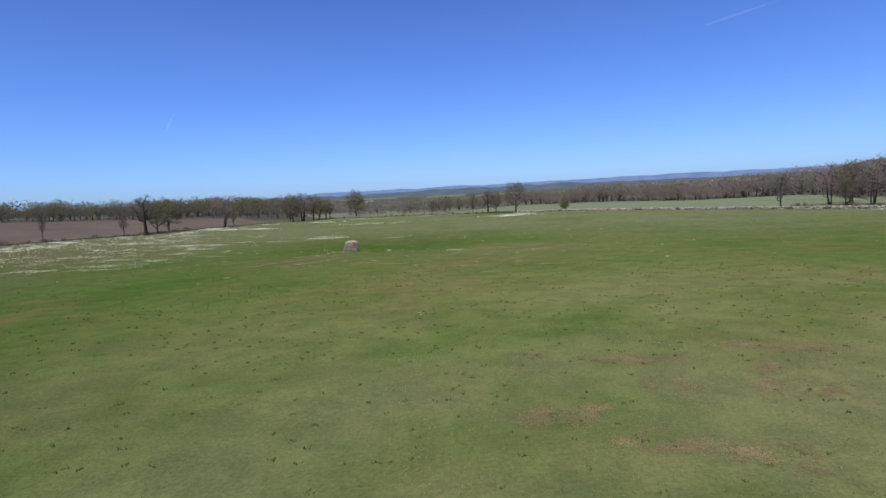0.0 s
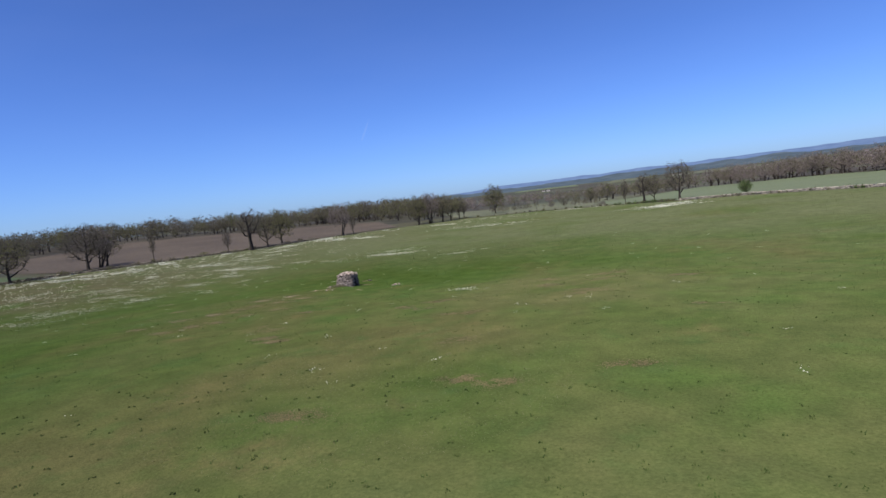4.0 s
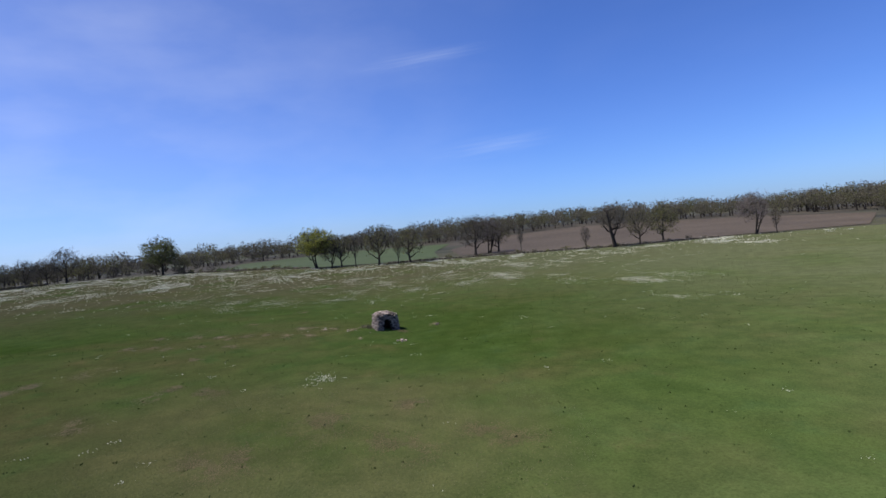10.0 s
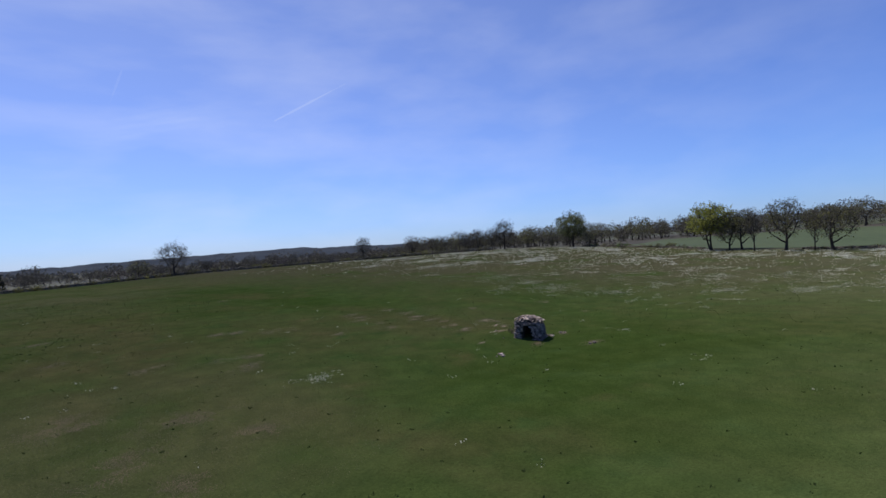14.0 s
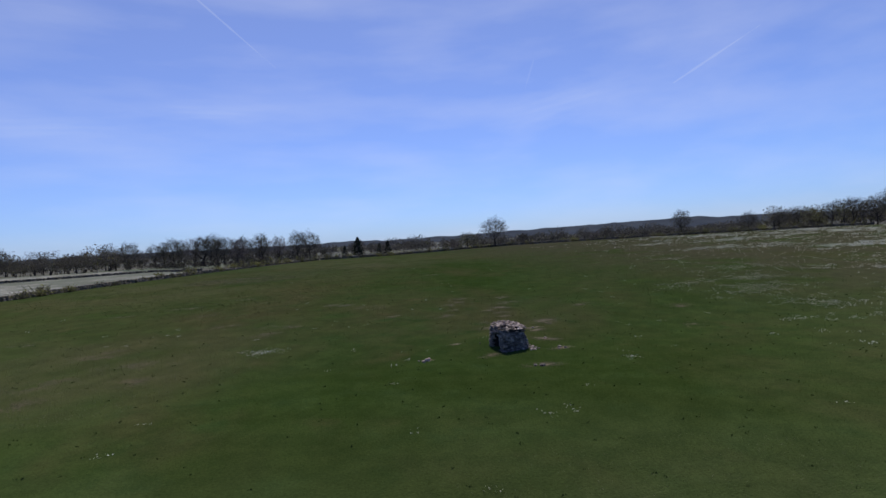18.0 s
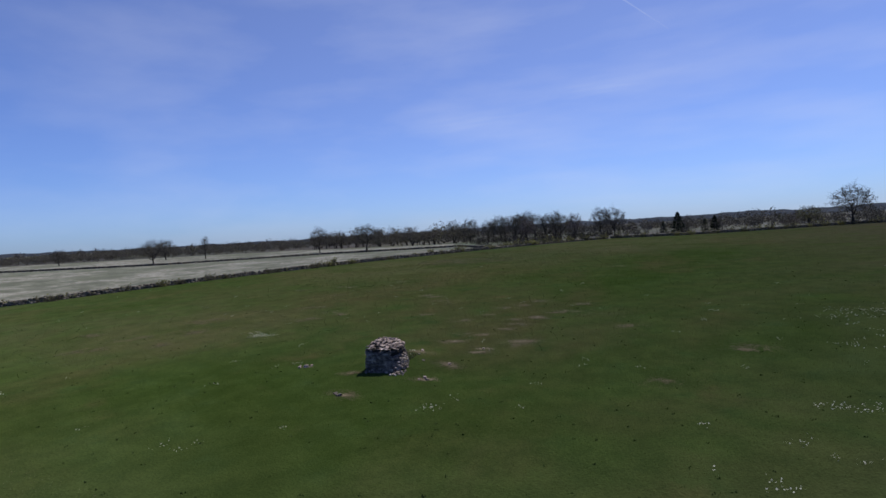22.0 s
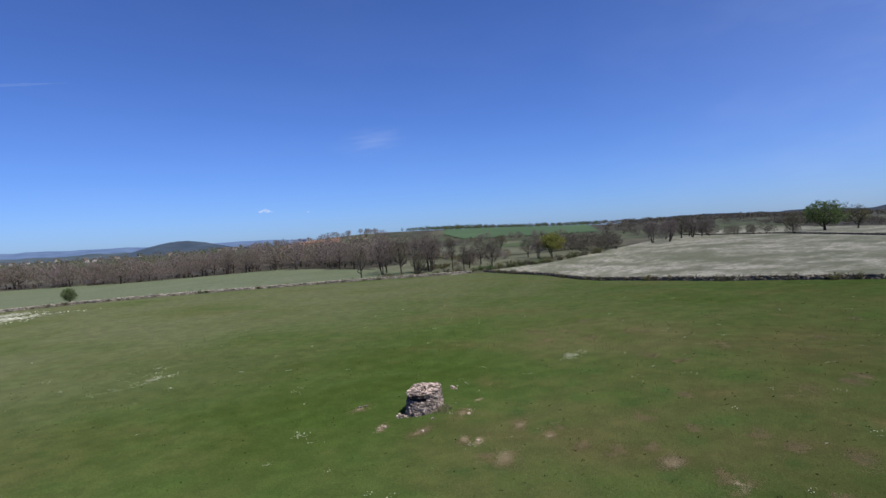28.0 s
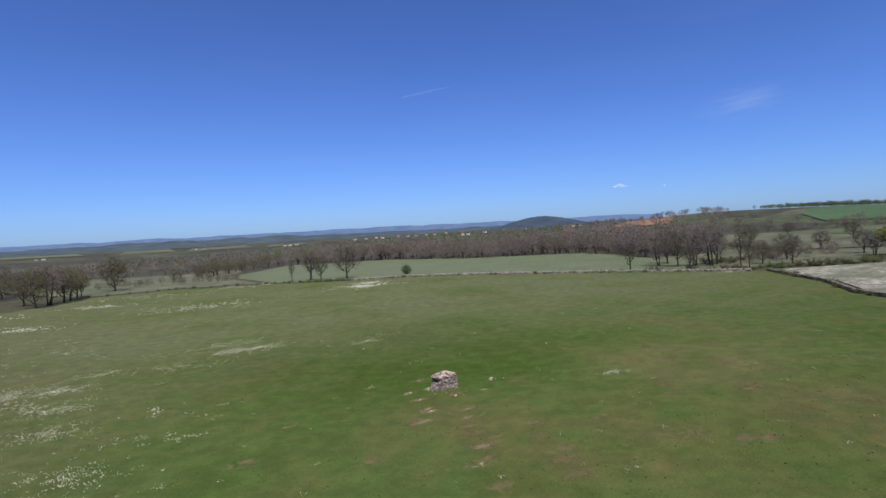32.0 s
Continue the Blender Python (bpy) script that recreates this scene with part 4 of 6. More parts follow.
# ---- woods ----
def lean_tree(key, seed, crown_tris, thick, cover=0.64):
    """A lighter build of a kind, for standing in the depth of a wood: fewer and coarser sprays of twigs on the main limbs."""
    k = TREE_KINDS[key]
    rs = np.random.RandomState(seed)
    v, f, m, rank = k["crown"]
    pick = rs.choice(len(f), crown_tris, p=np.where(rank == 0, 0.5, 1.0) / np.where(rank == 0, 0.5, 1.0).sum())
    at, m = v[f[pick]].mean(1), m[pick]
    span = v.max(0) - v.min(0)
    size = math.sqrt(cover * 0.785 * span[0] * span[2] / (0.42 * crown_tris))
    way = rs.normal(0, 1, (crown_tris, 3))
    way /= np.linalg.norm(way, axis=1, keepdims=True)
    side = np.cross(way, rs.normal(0, 1, (crown_tris, 3)))
    side /= np.linalg.norm(side, axis=1, keepdims=True)
    ln, wd = size * rs.uniform(0.9, 1.7, (crown_tris, 1)), size * rs.uniform(0.18, 0.36, (crown_tris, 1))
    flat = np.stack([at - way * ln * 0.4 - side * wd, at - way * ln * 0.3 + side * wd, at + way * ln * 0.8], 1)
    cv, cf = flat.reshape(-1, 3), np.arange(len(flat) * 3).reshape(-1, 3)
    wv, wf = k["wood"][:2]
    sides = np.stack([np.linalg.norm(wv[wf[:, i]] - wv[wf[:, j]], axis=1) for i, j in ((0, 1), (1, 2), (2, 0))], 1)
    wf = wf[sides.min(1) > thick]
    used, inv = np.unique(wf.ravel(), return_inverse=True)
    wv, wf = wv[used], inv.reshape(-1, 3)
    mats = np.r_[np.zeros(len(wf), int), 1 + m]
    return np.r_[wv, cv], np.r_[wf, cf + len(wv)], mats, k["tall"]


def inside(poly, x, y):
    hit = np.zeros(len(x), bool)
    for (ax, ay), (bx, by) in zip(poly, poly[1:] + poly[:1]):
        if ay != by:
            hit ^= ((ay > y) != (by > y)) & (x < (bx - ax) * (y - ay) / (by - ay) + ax)
    return hit


def wood(name, label, poly, spacing, tall, kinds, crown_tris, seed, mats):
    """A stand of many trees as one mesh; the rows that face the meadow are built finer."""
    rs = np.random.RandomState(seed)
    xs, ys = [p[0] for p in poly], [p[1] for p in poly]
    gx, gy = np.meshgrid(np.arange(min(xs), max(xs), spacing), np.arange(min(ys), max(ys), spacing))
    px = gx.ravel() + rs.uniform(-0.7, 0.7, gx.size) * spacing
    py = gy.ravel() + rs.uniform(-0.7, 0.7, gx.size) * spacing
    ok = inside(poly, px, py)
    px, py = px[ok], py[ok]
    r = np.hypot(px, py)
    front = ~inside(poly, px * (1 - 22 / r), py * (1 - 22 / r))
    protos = [[lean_tree(k, seed + n, int(crown_tris * part), thick) for n, k in enumerate(kinds)] for part, thick in ((0.32, 0.24), (1.0, 0.15 if crown_tris > 300 else 0.22))]
    zs = land(px, py)
    V, F, I, base = [], [], [], 0
    for x, y, z, near in zip(px, py, zs, front):
        v, f, m, t0 = protos[int(near)][rs.randint(len(kinds))]
        s = tall * rs.choice((0.55, 0.8, 0.95, 1.05, 1.2)) * rs.uniform(0.88, 1.08) / t0
        a = rs.uniform(0, 6.28)
        wx = s * rs.uniform(0.85, 1.15)
        rot = np.array([[math.cos(a) * wx, -math.sin(a) * wx, 0], [math.sin(a) * wx, math.cos(a) * wx, 0], [0, 0, s]])
        V.append(v @ rot.T + (x, y, z))
        F.append(f + base)
        I.append(m)
        base += len(v)
    me = tri_mesh(name, np.concatenate(V), np.concatenate(F), mats, np.concatenate(I))
    return tagged(new(name, me), label, "woodland", kind="stuff")


MIX_WARM = [M_BARK, M_TWIG_PINK, M_BUD_OLIVE]
MIX_DULL = [M_BARK, M_TWIG, M_BUD_OLIVE]
# scrub whose colours carry the shade of its sunless side
MIX_SCRUB_SHADED = [M_BARK, M_SCRUB_SHADED, M_SCRUB_LEAF_SHADED]
wood("woodland", "belt of leafless oaks with pinkish twigs behind the crop", [(152, 104), (172, 160), (158, 215), (145, 252), (120, 302), (86, 318), (70, 345), (95, 372), (150, 330), (200, 262), (238, 185), (205, 110), (165, 88)], 7.0, 11.5,
     ["bare_b", "thicket", "bare_multi", "bud_b", "bud_a", "thicket", "bud_a"], 1900, 31, MIX_WARM)
wood("woodland", "leafless oak wood along the western skyline", [(-175, -150), (-205, -60), (-238, 15), (-196, 66), (-200, 130), (-165, 196), (-100, 235), (-95, 262), (-200, 260), (-262, 180), (-290, 40), (-262, -100), (-225, -175)], 7.2, 9.5,
     ["bud_a", "thicket", "thicket", "bud_b", "bud_b", "bare_b"], 900, 32, MIX_DULL)
wood("woodland", "budding oaks round the north-western fields", [(-98, 196), (-60, 185), (-62, 225), (-75, 240), (-90, 300), (-190, 300), (-160, 225)], 8.0, 10.0, ["bud_a", "bud_b", "bud_b", "bare_multi"], 1000, 33, MIX_DULL)
wood("woodland", "trees scattered over the northern pastures", [(-70, 250), (-35, 330), (20, 325), (75, 335), (150, 300), (190, 420), (40, 520), (-140, 470), (-180, 330)], 20.0, 9.0, ["bare_b", "bud_a", "thicket", "bud_b"], 700, 34, MIX_WARM)
wood("woodland", "hedge of budding trees between pasture and crop", [(-12, 250), (2, 258), (20, 290), (60, 338), (70, 352), (56, 358), (16, 312), (-6, 276)], 7.0, 9.0, ["bud_a", "bud_b", "thicket"], 800, 35, MIX_DULL)
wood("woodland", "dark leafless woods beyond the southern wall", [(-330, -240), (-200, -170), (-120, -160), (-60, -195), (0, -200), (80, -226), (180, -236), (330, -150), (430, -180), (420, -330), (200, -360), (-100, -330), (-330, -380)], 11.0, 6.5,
     ["bare_a", "thicket", "thicket", "thicket"], 420, 36, [M_BARK, M_TWIG, M_SCRUB_LEAF_SHADED])
wood("woodland", "low scrub along the back of the southern wall", [(-150, -92), (-104, -112), (-56, -146), (-20, -140), (12, -142), (14, -152), (-20, -156), (-58, -166), (-110, -136), (-158, -112)], 7.0, 2.2, ["thicket", "thicket", "bud_a"], 200, 37, MIX_SCRUB_SHADED)
wood("woodland", "bare trees at the back of the corner pasture", [(75, -176), (162, -190), (170, -226), (75, -200)], 5.8, 8.5, ["bare_b", "thicket", "bare_multi", "bare_a"], 800, 38, MIX_DULL)
wood("woodland", "low bare hedge behind the far pasture", [(162, -190), (300, -134), (425, -64), (470, -90), (330, -170), (170, -226)], 6.5, 4.6, ["thicket", "thicket", "bare_multi", "bare_a"], 300, 50, MIX_DULL)
wood("woodland", "eastern woods along the horizon", [(425, -40), (345, 10), (360, 40), (420, 40), (620, 70), (900, 0), (900, -250), (600, -200), (470, -80)], 13.0, 6.0, ["bare_a", "thicket", "thicket"], 200, 39, MIX_DULL)
wood("woodland", "hedges and copses at the foot of the hill", [(215, 165), (300, 178), (372, 100), (415, 60), (372, 180), (440, 245), (560, 330), (400, 380), (230, 260)], 14.0, 6.0, ["bare_b", "bud_a", "thicket"], 380, 40, MIX_WARM)
wood("woodland", "line of trees along the hilltop", [(520, 226), (600, 174), (630, 60), (690, 80), (650, 240), (560, 300)], 5.5, 5.0, ["dark", "bud_b", "bare_b"], 200, 41, [M_BARK, M_TWIG, M_LEAF_DARK])
wood("woodland", "wooded plain below the village", [(150, 430), (480, 400), (640, 560), (700, 900), (300, 1050), (-50, 950), (-100, 560)], 22.0, 8.0, ["bud_a", "thicket", "dark"], 160, 42, [M_BARK, M_TWIG_PINK, M_LEAF_DARK])
wood("woodland", "far western woods", [(-300, -380), (-290, 40), (-262, 180), (-200, 260), (-190, 480), (-480, 420), (-600, 0), (-560, -400)], 22.0, 8.0, ["bare_a", "thicket"], 120, 43, MIX_DULL)
wood("woodland", "far southern woods", [(-560, -400), (-300, -380), (430, -330), (600, -250), (800, -500), (300, -800), (-400, -800)], 24.0, 6.0, ["thicket", "thicket"], 110, 44, MIX_DULL)


wood("woodland", "brambles and saplings under the southern oaks", [(2, -150), (24, -160), (80, -190), (165, -232), (240, -200), (300, -150), (310, -172), (170, -262), (60, -225), (0, -190)], 6.5, 3.0, ["thicket", "thicket", "bud_a"], 170, 45, MIX_SCRUB_SHADED)
wood("woodland", "brushwood below the western oaks", [(-110, -20), (-150, -60), (-165, -100), (-190, -150), (-205, -60), (-238, 15), (-196, 66), (-188, 60), (-226, 15), (-196, -60)], 7.5, 2.8, ["thicket", "bud_a"], 150, 46, MIX_SCRUB_SHADED)
wood("woodland", "hedges and thickets across the eastern slope", [(146, 46), (190, 48), (212, 140), (300, 160), (372, 96), (410, 60), (420, 70), (380, 120), (300, 184), (205, 160), (180, 66), (140, 56)], 6.0, 4.2, ["thicket", "bud_a", "bud_b"], 260, 47, MIX_WARM)


wood("woodland", "rough brambles in the corner behind the pastures", [(8, -141), (33, -109), (49, -135), (56, -143), (66, -173), (80, -192), (20, -176), (2, -152)], 4.5, 2.4, ["thicket", "thicket", "bud_a"], 170, 48, MIX_SCRUB_SHADED)


wood("woodland", "dense brown brush on the bank above the pasture", [(205, 9), (204, 36), (250, 56), (260, 14)], 4.6, 6.6, ["thicket", "thicket", "bare_multi"], 420, 51, MIX_DULL)
wood("woodland", "bare trees and scrub behind the far pasture wall", [(256, -62), (272, -54), (332, -10), (346, -18), (300, -52), (270, -68)], 5.5, 5.2, ["thicket", "bare_multi", "bare_b"], 420, 52, MIX_DULL)
wood("woodland", "low hedge across the northern pasture", [(-38, 206), (14, 199), (15, 209), (-40, 219)], 4.5, 3.4, ["thicket", "bud_a"], 220, 49, MIX_DULL)


# ---- bushes ----
def bush_mesh(seed, leaf_mat, leaves):
    rnd = random.Random(seed)
    stem, crown = Soup(), Soup()
    for _ in range(16):
        a, t = rnd.uniform(0, 6.28), rnd.uniform(0.3, 1.3)
        pts, d = bent(Vector((rnd.gauss(0, 0.15), rnd.gauss(0, 0.15), -0.05)), Vector((math.cos(a) * t, math.sin(a) * t, 1)), rnd.uniform(0.8, 1.3), rnd, 0.2, 0.05, 3)
        stem.tube(pts, [0.025, 0.018, 0.012, 0.006], 3)
        for _ in range(17):
            u = rnd.uniform(0.2, 1)
            i = min(int(u * 3), 2)
            p = pts[i].lerp(pts[i + 1], u * 3 - i)
            w = (d + Vector((rnd.gauss(0, 0.8), rnd.gauss(0, 0.8), rnd.gauss(0, 0.7)))).normalized()
            side = blade_side(w, rnd, 0.014)
            tip = p + w * rnd.uniform(0.2, 0.45)
            crown.tri(p - side, p + side, tip, 0)
            if rnd.random() < leaves:
                crown.leaf(p.lerp(tip, rnd.random()), rnd.uniform(0.05, 0.12), rnd, 1)
    s, c = stem.arrays(), crown.arrays()
    return tri_mesh("branchwork", s[0], s[1], M_BARK), tri_mesh("foliage", c[0], c[1], [M_TWIG, leaf_mat], c[2])


BUSHES = [(bush_mesh(3, M_BUD_OLIVE, 0.3), "bare brown bush against the field wall"), (bush_mesh(4, M_BUD_OLIVE, 0.9), "olive-green bush against the field wall"),
          (bush_mesh(6, M_LEAF_DARK, 1.0), "dark green bush against the field wall")]


def bush(kind, x, y, tall, wide=1.2):
    (stems, foliage), label = BUSHES[kind]
    e = holder("bush", x, y, z_at(x, y), label, "bush", "bushes along the walls")
    under(new("branchwork", stems), e)
    under(new("foliage", foliage), e)
    e.matrix_world = pose(x, y, z_at(x, y), 0, 0, spin(x, y)) @ Matrix.Diagonal((tall * wide / 1.1, tall * wide / 1.1, tall / 1.15, 1))


def along(line, step, rnd):
    """Places along a line of corners, about step apart."""
    left = step
    for (ax, ay), (bx, by) in zip(line, line[1:]):
        ln = math.hypot(bx - ax, by - ay)
        d = left
        while d < ln:
            yield ax + (bx - ax) * d / ln, ay + (by - ay) * d / ln, math.atan2(by - ay, bx - ax)
            d += step * rnd.uniform(0.5, 1.6)
        left = d - ln


WALL_N = [(122, 42), (107, 71), (89, 99), (76, 117), (61, 132), (44, 139)]
WALL_E = [(124, 39), (104, 15.5), (90, 4.5), (71.5, -21), (62.5, -42), (48.5, -71), (30, -104)]
WALL_SE = [(30, -104), (20, -121), (6.5, -138.5)]
WALL_S = [(6, -139), (-18, -137), (-54, -142), (-101, -107), (-146, -82)]
WALL_W = [(-66, 100), (-73, 71), (-100, 18)]
WALL_W2 = [(-116, -3), (-149, -46)]
WALL_MID = [(36, -112), (52, -134), (100, -125), (143, -97), (268, -62), (330, -17)]
rb = random.Random(8)
for line, step, kinds, hi, off in ((WALL_N, 3.0, (0, 0, 0, 1, 2), (0.5, 1.1), 1.3), (WALL_E, 3.0, (0, 0, 0, 0, 1), (0.5, 1.2), 1.3), (WALL_E, 16.0, (0, 0, 1), (1.0, 1.8), 1.2), (WALL_S, 2.3, (0, 0, 0, 1), (0.8, 1.9), 1.4),
                                   (WALL_W, 4.0, (0, 0, 1), (0.6, 1.4), 1.2), (WALL_W2, 3.2, (0, 1, 1, 2), (0.7, 1.7), 1.2), ([(30, -106), (20, -122), (7, -138)], 1.8, (0, 0, 0, 1), (0.9, 2.2), 1.0),
                                   ([(44, 140), (20, 160), (-10, 175), (-38, 166)], 4.0, (0, 1, 2), (0.5, 1.1), 0.8), ([(27, 153), (42, 140)], 1.6, (2, 1, 0), (0.7, 1.3), 0.6),
                                   ([(110, 68), (122, 52), (125, 43)], 1.8, (0, 1, 0), (0.9, 2.2), 1.5),
                                   ([(128, 46), (150, 27), (188, 13)], 2.0, (0, 0, 1, 2), (1.0, 2.6), 1.8), ([(134, 66), (160, 58), (190, 72), (206, 108)], 2.6, (0, 1, 0), (1.2, 2.8), 2.5)):
    for x, y, a in along(line, step, rb):
        bush(rb.choice(kinds), x - math.sin(a) * rb.uniform(0.2, off) * (1 if rb.random() < 0.5 else -1), y + math.cos(a) * rb.uniform(-off, off), rb.uniform(*hi), rb.uniform(0.9, 1.6))


# ---- dry-stone field walls ----
def stone_shape(rs, jitter=0.16):
    """A rough block within a unit cube: 8 corners pulled about and 12 triangles."""
    v = np.array([(x, y, z) for x in (-0.5, 0.5) for y in (-0.5, 0.5) for z in (-0.5, 0.5)], float) + rs.uniform(-jitter, jitter, (8, 3))
    f = np.array([(0, 1, 3), (0, 3, 2), (4, 6, 7), (4, 7, 5), (0, 4, 5), (0, 5, 1), (2, 3, 7), (2, 7, 6), (0, 2, 6), (0, 6, 4), (1, 5, 7), (1, 7, 3)])
    return v, f


def field_wall(name, label, line, high, thick, seed, gap=0.0, mat=M_RUBBLE):
    rs, rnd = np.random.RandomState(seed), random.Random(seed)
    V, F, n = [], [], 0
    courses = max(2, round(high / 0.24))
    for c in range(courses):
        for x, y, a in along(line, 0.36, rnd):
            if rnd.random() < gap * (0.4 + c / courses):
                continue
            v, f = stone_shape(rs)
            size = (rnd.uniform(0.32, 0.62), thick * rnd.uniform(0.8, 1.15) * (1 - 0.12 * c), 0.27 * rnd.uniform(0.8, 1.25))
            v = v * size
            t = a + rnd.gauss(0, 0.12)
            rot = np.array([[math.cos(t), -math.sin(t), 0], [math.sin(t), math.cos(t), 0], [0, 0, 1]])
            V.append(v @ rot.T + (x + rnd.gauss(0, 0.05), y + rnd.gauss(0, 0.05), z_at(x, y) + 0.08 + c * 0.24 + rnd.gauss(0, 0.025)))
            F.append(f + n)
            n += 8
    wall = new(name)
    tagged(wall, label, "wall", kind="structure")
    me = tri_mesh("stones", np.concatenate(V), np.concatenate(F), mat)
    tagged(under(new("stones", me), wall), kind="stuff")
    return wall


field_wall("wall_north", "low pale dry-stone wall between meadow and crop", WALL_N, 0.62, 0.6, 51, 0.10, M_PALE_RUBBLE)
field_wall("wall_east", "dry-stone wall overgrown with brush below the white pasture", WALL_E, 0.72, 0.6, 52, 0.10)
field_wall("wall_south", "dark dry-stone wall along the top of the meadow", WALL_S, 0.72, 0.6, 53, 0.06)
field_wall("wall_west", "tumbledown stone wall below the ploughed field", WALL_W, 0.5, 0.7, 54, 0.25)
field_wall("wall_southwest", "broken stone wall half hidden by scrub", WALL_W2, 0.5, 0.7, 55, 0.3)
field_wall("wall_southeast", "low dark stone wall under brambles at the top of the meadow", WALL_SE, 0.6, 0.6, 57, 0.08)
field_wall("wall_far", "stone wall dividing the two white pastures", WALL_MID, 0.75, 0.6, 56, 0.10)


# ---- the stone hut ----
HUT_X, HUT_Y, HUT_TURN = 1.8, -0.07, 8.0     # the door looks along local +x
WALL_TOP, DOOR_HIGH, DOOR_HALF = 1.39, 1.20, 0.50


def hut_radius(phi):
    """Outline of the hut: square towards the door and the north, rounded behind."""
    c, s = math.cos(phi), math.sin(phi)
    n = 9.0 if c > 0 else 2.5
    a, d = (1.02, 1.03)
    return (abs(c / a) ** n + abs(s / d) ** n) ** (-1 / n)


def wall_top(phi):
    """The wall stands lower at the back, where it has slumped."""
    r = hut_radius(phi)
    return WALL_TOP + 0.08 * r * (math.cos(phi) - math.sin(phi))


def face_radius(phi, z):
    """The battered outer face; at the back the upper courses have sunk in under the roof."""
    slump = max(0.0, math.cos(phi - radians(165))) ** 1.5
    lean = 1.06 - 0.10 * z / WALL_TOP + 0.13 * max(0.0, math.cos(phi - radians(215))) * (1 - z / WALL_TOP)
    return hut_radius(phi) * (lean + slump * (0.06 - 0.20 * z / WALL_TOP))


def in_doorway(phi, z):
    r = hut_radius(phi)
    half = DOOR_HALF * (1 - 0.55 * max(0.0, z / DOOR_HIGH) ** 2.5)          # the rough opening narrows upwards
    return math.cos(phi) > 0 and abs(r * math.sin(phi) + 0.02) < half and z < DOOR_HIGH


def facet_stone(seed):
    """A weathered block of unit size with knocked-off corners."""
    rnd = random.Random(seed)
    bm = bmesh.new()
    bmesh.ops.create_cube(bm, size=1.0)
    bmesh.ops.bevel(bm, geom=bm.edges[:], offset=0.17, segments=1, affect="EDGES")
    for v in bm.verts:
        v.co += Vector((rnd.gauss(0, 0.07), rnd.gauss(0, 0.07), rnd.gauss(0, 0.07)))
    me = bpy.data.meshes.new("stone")
    bm.to_mesh(me)
    bm.free()
    me.materials.append(M_STONE)
    return me


def facet_slab(seed, mat):
    """A flat irregular slab about one metre across and of unit thickness."""
    rnd = random.Random(seed)
    n = rnd.randint(6, 8)
    verts, faces = [], []
    ring = [(0.5 * rnd.uniform(0.78, 1.1), 2 * math.pi * (k + rnd.uniform(-0.3, 0.3)) / n) for k in range(n)]
    for z, k in ((-0.5, 0.97), (0.28, 1.0), (0.5, 0.92)):
        verts += [(r * k * math.cos(a), r * k * math.sin(a), z + rnd.gauss(0, 0.05)) for r, a in ring]
    for lv in (0, n):
        for k in range(n):
            faces.append((lv + k, lv + (k + 1) % n, lv + n + (k + 1) % n, lv + n + k))
    faces += [tuple(range(n))[::-1], tuple(range(2 * n, 3 * n))]
    me = bpy.data.meshes.new("slab")
    me.from_pydata(verts, [], faces)
    me.materials.append(mat)
    return me


STONES = [facet_stone(60 + k) for k in range(10)]
SLABS = [facet_slab(80 + k, M_SLAB) for k in range(10)]


